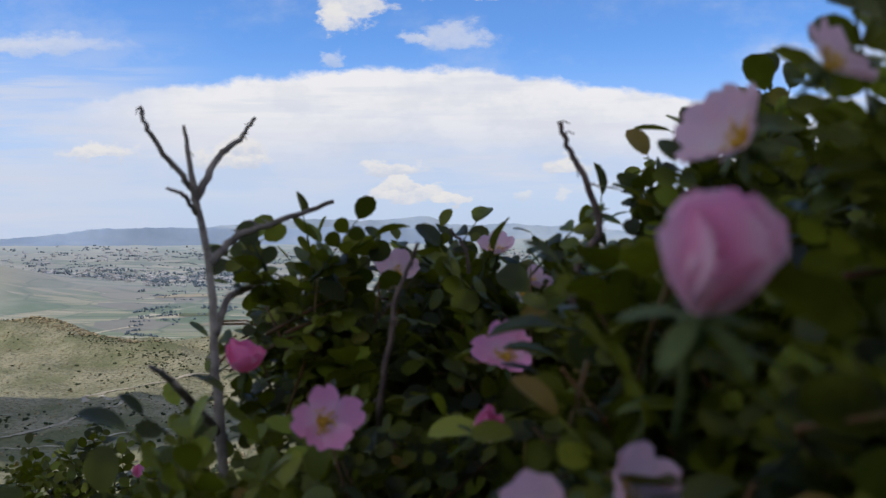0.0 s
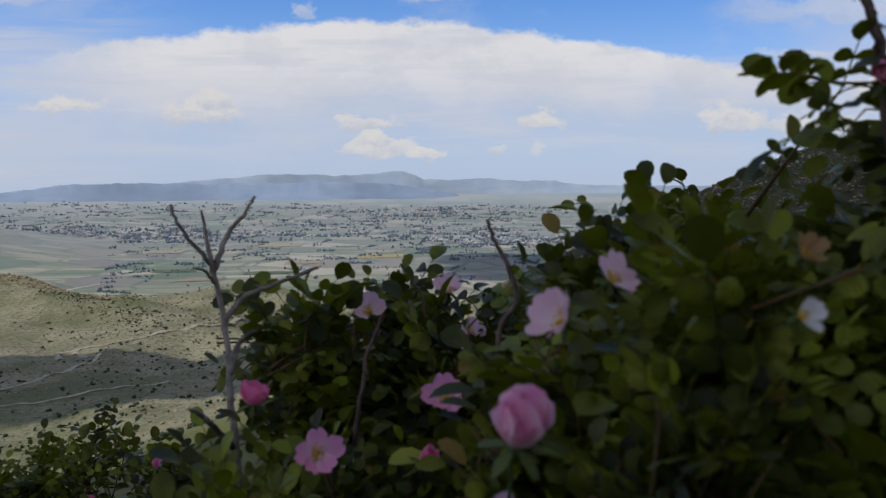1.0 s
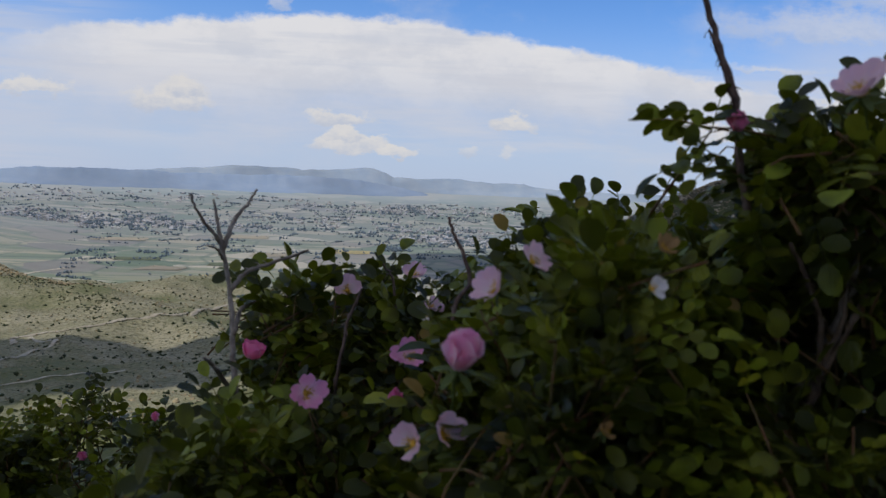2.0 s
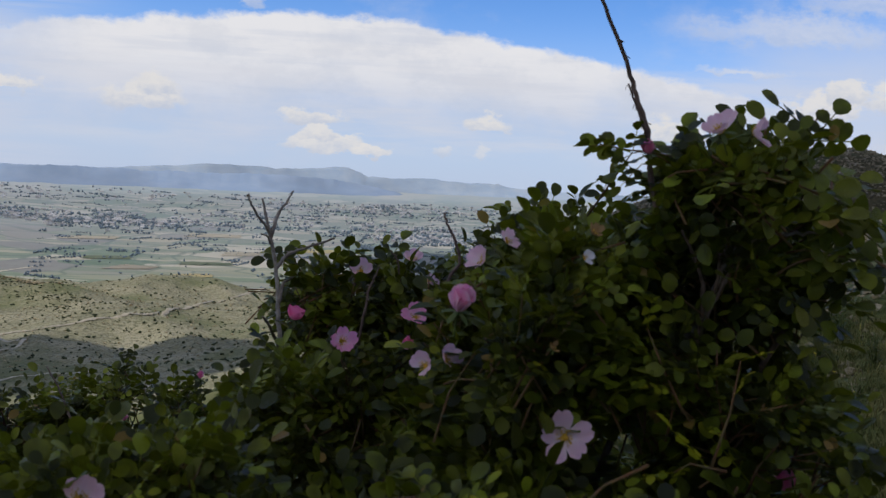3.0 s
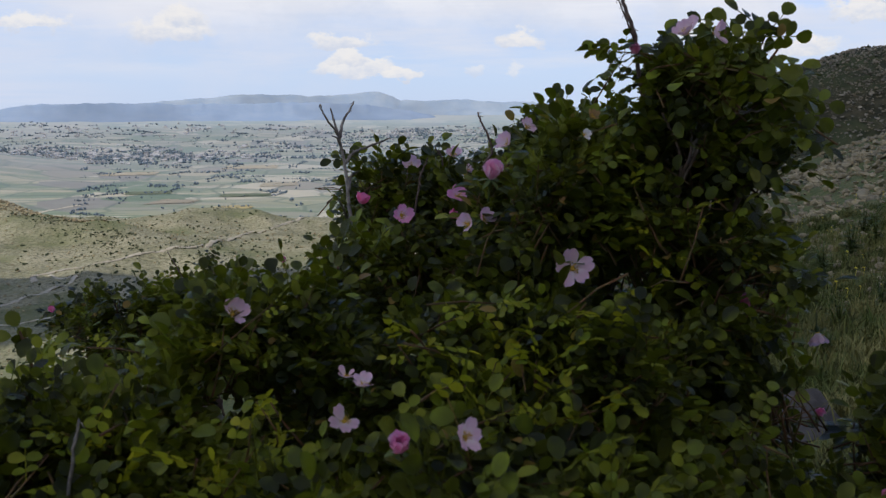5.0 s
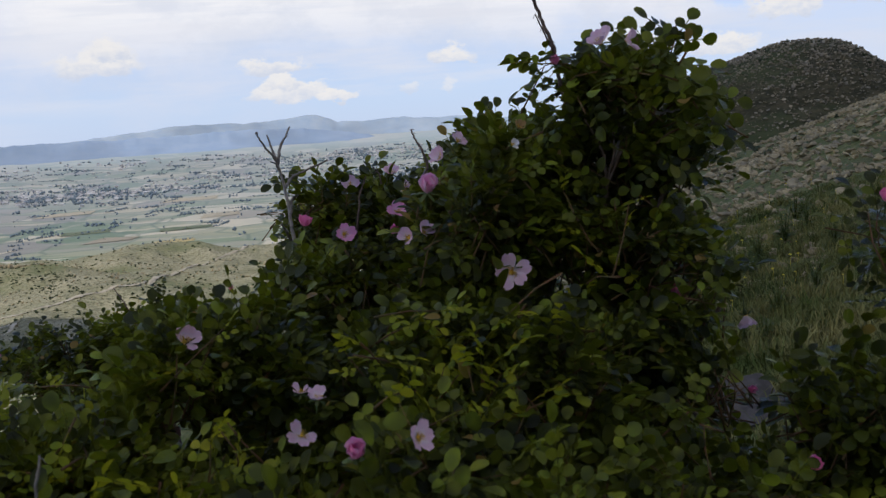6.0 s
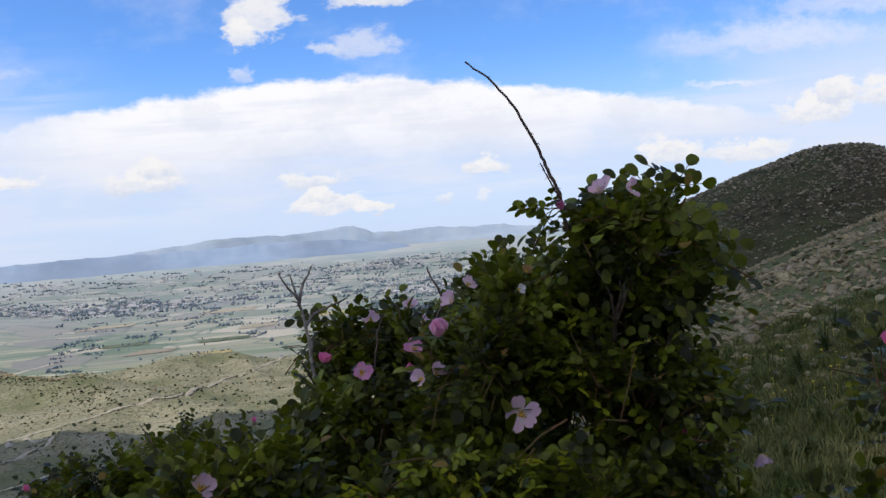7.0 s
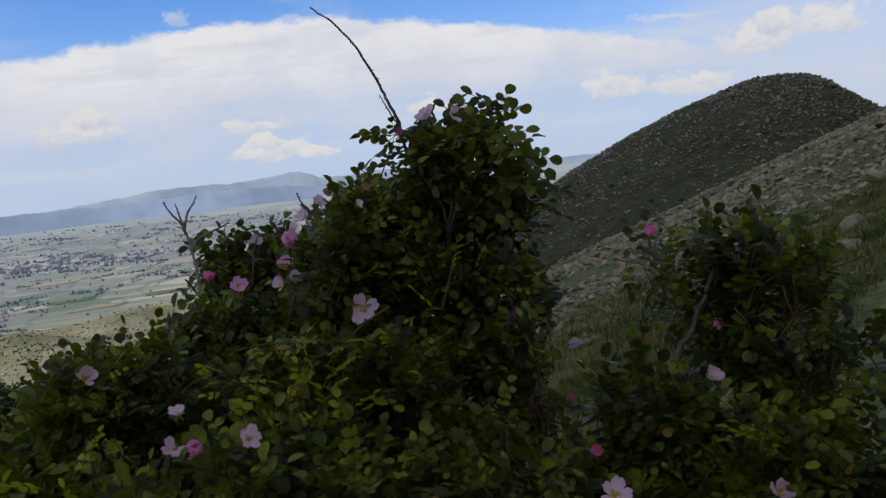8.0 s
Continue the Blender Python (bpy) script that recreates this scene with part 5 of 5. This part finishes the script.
    # the grey dead branch
    b.cane([(-0.14, 0.52, 1.20), (-0.166, 0.56, 1.39), (-0.172, 0.57, 1.451), (-0.178, 0.58, 1.517), (-0.189, 0.58, 1.572), (-0.197, 0.57, 1.590), (-0.215, 0.56, 1.617), (-0.222, 0.56, 1.637)], 0.0046, 0.0015, DEAD, "grey forked dead branch", "dead_branch", 9, 0.0012)
    b.cane([(-0.189, 0.58, 1.572), (-0.200, 0.60, 1.607), (-0.207, 0.61, 1.629)], 0.0028, 0.0014, DEAD, "", "dead_twig", 2, 0.001)
    b.cane([(-0.188, 0.58, 1.570), (-0.183, 0.62, 1.605), (-0.173, 0.65, 1.623), (-0.164, 0.665, 1.642)], 0.0034, 0.0015, DEAD, "", "dead_twig", 3, 0.001)
    b.cane([(-0.189, 0.58, 1.560), (-0.191, 0.56, 1.573), (-0.200, 0.55, 1.578)], 0.002, 0.001, DEAD, "", "dead_twig", 1, 0.001)
    b.cane([(-0.178, 0.58, 1.522), (-0.163, 0.60, 1.542), (-0.130, 0.61, 1.555), (-0.091, 0.62, 1.570)], 0.0036, 0.0017, DEAD, "", "dead_twig", 3, 0.001)
    b.cane([(-0.171, 0.57, 1.470), (-0.168, 0.60, 1.496), (-0.150, 0.66, 1.505)], 0.0036, 0.002, DEAD, "", "dead_twig", 1, 0.001)
    b.cane([(-0.168, 0.56, 1.400), (-0.178, 0.50, 1.447), (-0.183, 0.47, 1.464)], 0.0034, 0.0015, DEAD, "", "dead_twig", 2, 0.001)
    b.cane([(0.088, 0.535, 1.479), (0.089, 0.535, 1.521), (0.105, 0.535, 1.548), (0.094, 0.535, 1.585), (0.084, 0.535, 1.603), (0.077, 0.535, 1.622)], 0.0030, 0.0016, DARK_TWIG, "", "bare_twig", 14, 0.001)
    b.cane([(0.02, 0.69, 1.48), (0.015, 0.70, 1.525), (0.001, 0.70, 1.548)], 0.0022, 0.0012, DARK_TWIG, "", "bare_twig", 5, 0.001)
    b.cane([(-0.045, 0.50, 1.42), (-0.033, 0.50, 1.499), (-0.018, 0.50, 1.540)], 0.0024, 0.0012, DARK_TWIG, "", "bare_twig", 6, 0.001)
    b.cane([(-0.45, -0.15, 1.12), (-0.42, -0.20, 1.24), (-0.405, -0.20, 1.31)], 0.003, 0.0015, DEAD, "", "dead_twig", 2, 0.001)
    # flowers: kind, place, facing, petal length, petals
    for kind, p, face, size, n in (
            ("open_pale", (0.187, 0.137, 1.400), (-0.10, -1, 0.25), 0.029, 5), ("cup_deep", (-0.144, 0.544, 1.448), (0.1, -0.3, 1), 0.025, 5), ("half_pink", (-0.068, 0.418, 1.442), (0.45, -1, 0.2), 0.023, 5),
            ("cup_pink", (0.067, 0.165, 1.530), (0.12, -0.5, 1), 0.031, 13), ("cup_deep", (0.306, 0.280, 1.716), (-0.2, -0.4, 1), 0.020, 5), ("half_pale", (0.040, 0.235, 1.452), (-0.5, -0.8, 0.3), 0.022, 4),
            ("half_pale", (0.062, 0.235, 1.460), (0.5, -0.6, 0.5), 0.022, 4), ("half_pink", (0.038, 0.481, 1.468), (-0.1, -0.7, 0.6), 0.023, 5), ("half_pale", (-0.291, 0.038, 1.362), (0.6, -0.5, 0.7), 0.026, 4),
            ("cup_deep", (0.487, 0.215, 1.333), (-0.8, -0.5, 0.0), 0.024, 4), ("half_white", (0.201, 0.155, 1.594), (0.5, -0.8, 0.6), 0.012, 3), ("dry", (0.222, 0.20, 1.619), (0.2, -0.6, 0.6), 0.014, 5), ("dry", (0.165, 0.12, 1.50), (0.2, -0.6, 0.6), 0.010, 4), ("dry", (0.40, 0.12, 1.44), (0.0, -0.6, 0.6), 0.010, 4), ("half_white", (0.055, 0.58, 1.50), (0.2, -1, 0.3), 0.013, 3), ("half_pale", (0.604, 0.220, 1.275), (0.1, -0.3, -1), 0.026, 4),
            ("cup_pink", (-0.064, -0.278, 1.303), (0.0, -0.7, 1), 0.025, 13), ("open_pale", (-0.134, -0.086, 1.258), (0.3, -0.7, 0.7), 0.021, 4), ("half_pale", (0.002, -0.258, 1.308), (0.7, -0.7, 0.4), 0.021, 5),
            ("half_pale", (-0.104, -0.169, 1.332), (0.3, -0.2, 1), 0.017, 4), ("half_pale", (-0.343, 0.118, 1.207), (0.2, -1, 0.3), 0.024, 4), ("half_pale", (0.350, 0.170, 1.738), (-0.6, -0.45, 0.8), 0.026, 5),
            ("half_pale", (0.40, 0.20, 1.742), (0.6, -0.6, 0.2), 0.024, 4), ("half_pale", (0.103, 0.240, 1.578), (-0.75, -0.35, 0.55), 0.022, 5), ("half_pale", (0.128, 0.235, 1.602), (0.5, -0.5, 0.6), 0.017, 4), ("half_pale", (0.044, 0.774, 1.523), (0.0, -0.6, 0.8), 0.025, 5),
            ("half_pale", (-0.049, 0.739, 1.504), (0.0, -0.8, 0.5), 0.026, 4), ("half_pale", (0.062, 0.599, 1.506), (0.4, -0.6, 0.6), 0.018, 4), ("cup_deep", (0.018, 0.390, 1.442), (0.7, -0.4, 0.6), 0.018, 4),
            ("bud_deep", (-0.351, 0.876, 1.269), (0.0, -0.3, 1), 0.016, 4), ("half_pale", (-0.133, -0.050, 1.302), (0.2, -0.2, 1.0), 0.016, 4)):
        b.bloom(kind, p, face, size, n, {"dry": "withered brown flower", "half_white": "white faded flower", "open_pale": "open pale pink flower", "half_pale": "pale pink flower half open"}.get(kind, "half-closed deep pink flower"))
    b.close(300)


def right_bush():
    b = Bush((0.98, 0.05), "young wild rose bush with pink flowers beside a larger one", 52)
    b.lobe((0.875, 0.0, 1.365), (0.14, 0.14, 0.105), 60, near=True)
    b.lobe((0.72, 0.0, 1.44), (0.06, 0.06, 0.05), 6, leaves=(3, 4))
    b.lobe((0.98, 0.0, 1.22), (0.17, 0.16, 0.12), 50)
    b.lobe((0.75, -0.12, 1.08), (0.28, 0.18, 0.12), 100)
    b.lobe((0.60, 0.10, 1.00), (0.12, 0.13, 0.06), 30)
    b.lobe((0.63, 0.02, 1.17), (0.05, 0.10, 0.05), 12)
    b.lobe((0.60, -0.06, 1.08), (0.12, 0.12, 0.09), 45)
    b.lobe((0.52, -0.16, 1.02), (0.12, 0.12, 0.09), 40)
    b.lobe((0.69, -0.04, 1.20), (0.07, 0.06, 0.05), 18)
    b.lobe((0.66, 0.0, 1.20), (0.03, 0.03, 0.03), 3, True, True, (3, 3))
    b.lobe((0.95, -0.15, 0.85), (0.35, 0.30, 0.25), 80, shell=0.75)
    b.lobe((0.72, -0.20, 1.17), (0.10, 0.05, 0.03), 2, True, True, (3, 3))
    foot = b.base + Vector((0, 0, -0.05))
    b.cane([foot, (0.80, -0.02, 0.9), (0.70, -0.05, 1.219), (0.755, -0.01, 1.31), (0.82, 0.0, 1.42)], 0.008, 0.0035, BARK, "bare brown stem", "cane", 18)
    for tip in ((0.95, 0.0, 1.45), (1.03, 0.0, 1.30), (0.68, -0.12, 1.10), (0.62, 0.1, 1.15), (0.9, -0.2, 1.0)):
        t = Vector(tip)
        b.cane([foot, foot.lerp(t, 0.5) + Vector((b.rng.gauss(0, 0.04), b.rng.gauss(0, 0.04), 0.1)), t], 0.009, 0.003, thorns=20)
    for kind, p, face, size, n in (("cup_deep", (0.688, -0.029, 1.488), (0.0, -0.4, 1), 0.020, 5), ("cup_deep", (0.805, 0.0, 1.312), (0.1, -1, 0.2), 0.023, 5), ("half_pale", (0.763, -0.06, 1.232), (0.2, -0.6, 0.7), 0.024, 5),
                                   ("cup_deep", (0.529, -0.12, 1.155), (0.0, -0.5, 1), 0.020, 5), ("bud_deep", (0.553, 0.1, 1.182), (0.0, -0.5, 1), 0.018, 4), ("open_pale", (0.522, -0.22, 1.124), (0.1, -0.7, 0.8), 0.027, 5),
                                   ("half_pale", (0.758, -0.27, 1.108), (0.3, -0.6, 0.6), 0.027, 5), ("half_pale", (1.006, 0.03, 1.263), (0.9, -0.3, -0.2), 0.024, 3)):
        b.bloom(kind, p, face, size, n, "half-closed deep pink flower" if kind != "half_pale" and kind != "open_pale" else "pale pink flower half open")
    b.close(150)


def back_bush():
    b = Bush((-0.70, 1.45), "low dark wild rose bush further down the slope", 63)
    b.lobe((-0.62, 1.35, 0.985), (0.26, 0.22, 0.17), 105)
    b.lobe((-0.86, 1.25, 1.00), (0.18, 0.20, 0.14), 70)
    b.spray((-0.57, 1.37, 1.13), (-0.575, 1.37, 1.18), 2)
    b.spray((-0.62, 1.37, 1.12), (-0.60, 1.30, 1.17), 2)
    b.lobe((-0.38, 0.90, 1.07), (0.12, 0.14, 0.09), 50)
    b.lobe((-0.62, 0.75, 0.96), (0.18, 0.22, 0.11), 50)
    b.lobe((-0.75, 1.30, 0.6), (0.45, 0.40, 0.30), 90, shell=0.75)
    foot = b.base + Vector((0, 0, -0.05))
    for tip in ((-0.62, 1.35, 1.05), (-0.95, 1.25, 1.0), (-0.4, 0.92, 1.15), (-0.62, 0.75, 1.05)):
        t = Vector(tip)
        b.cane([foot, foot.lerp(t, 0.5) + Vector((0, 0, 0.1)), t], 0.009, 0.003, thorns=16)
    b.cane([(-0.45, 0.66, 0.95), (-0.488, 0.66, 1.142), (-0.512, 0.66, 1.237), (-0.533, 0.66, 1.295), (-0.555, 0.66, 1.336)], 0.0028, 0.001, DARK_TWIG, "thin bare twig", "bare_twig", 10, 0.001)
    for kind, p, face, size, n in (("bud_deep", (-0.60, 1.25, 1.07), (0.0, -0.4, 1), 0.022, 5), ("bud_deep", (-0.98, 1.076, 1.103), (0.0, -0.4, 1), 0.020, 5), ("bud_deep", (-0.52, 0.75, 1.15), (0.0, -0.4, 1), 0.016, 5)):
        b.bloom(kind, p, face, size, n, "deep pink rose bud")
    b.close(0)


main_bush()
right_bush()
back_bush()
for i, (hx, hy, hs) in enumerate(((4.1, 7.0, 0.36), (4.7, 7.6, 0.42), (3.7, 6.4, 0.28), (5.2, 8.0, 0.40), (4.5, 6.3, 0.30), (3.2, 6.9, 0.26), (5.6, 9.0, 0.45), (3.0, 4.6, 0.22), (2.6, 4.0, 0.2))):
    build_herb(hx, hy, hs, 300 + i)
sprout = random.Random(71)
for i in range(18):
    hx, hy, hd = polar(sprout, 17, 36, 2.2, 6.5)
    build_herb(hx, hy, sprout.uniform(0.10, 0.2), 330 + i)
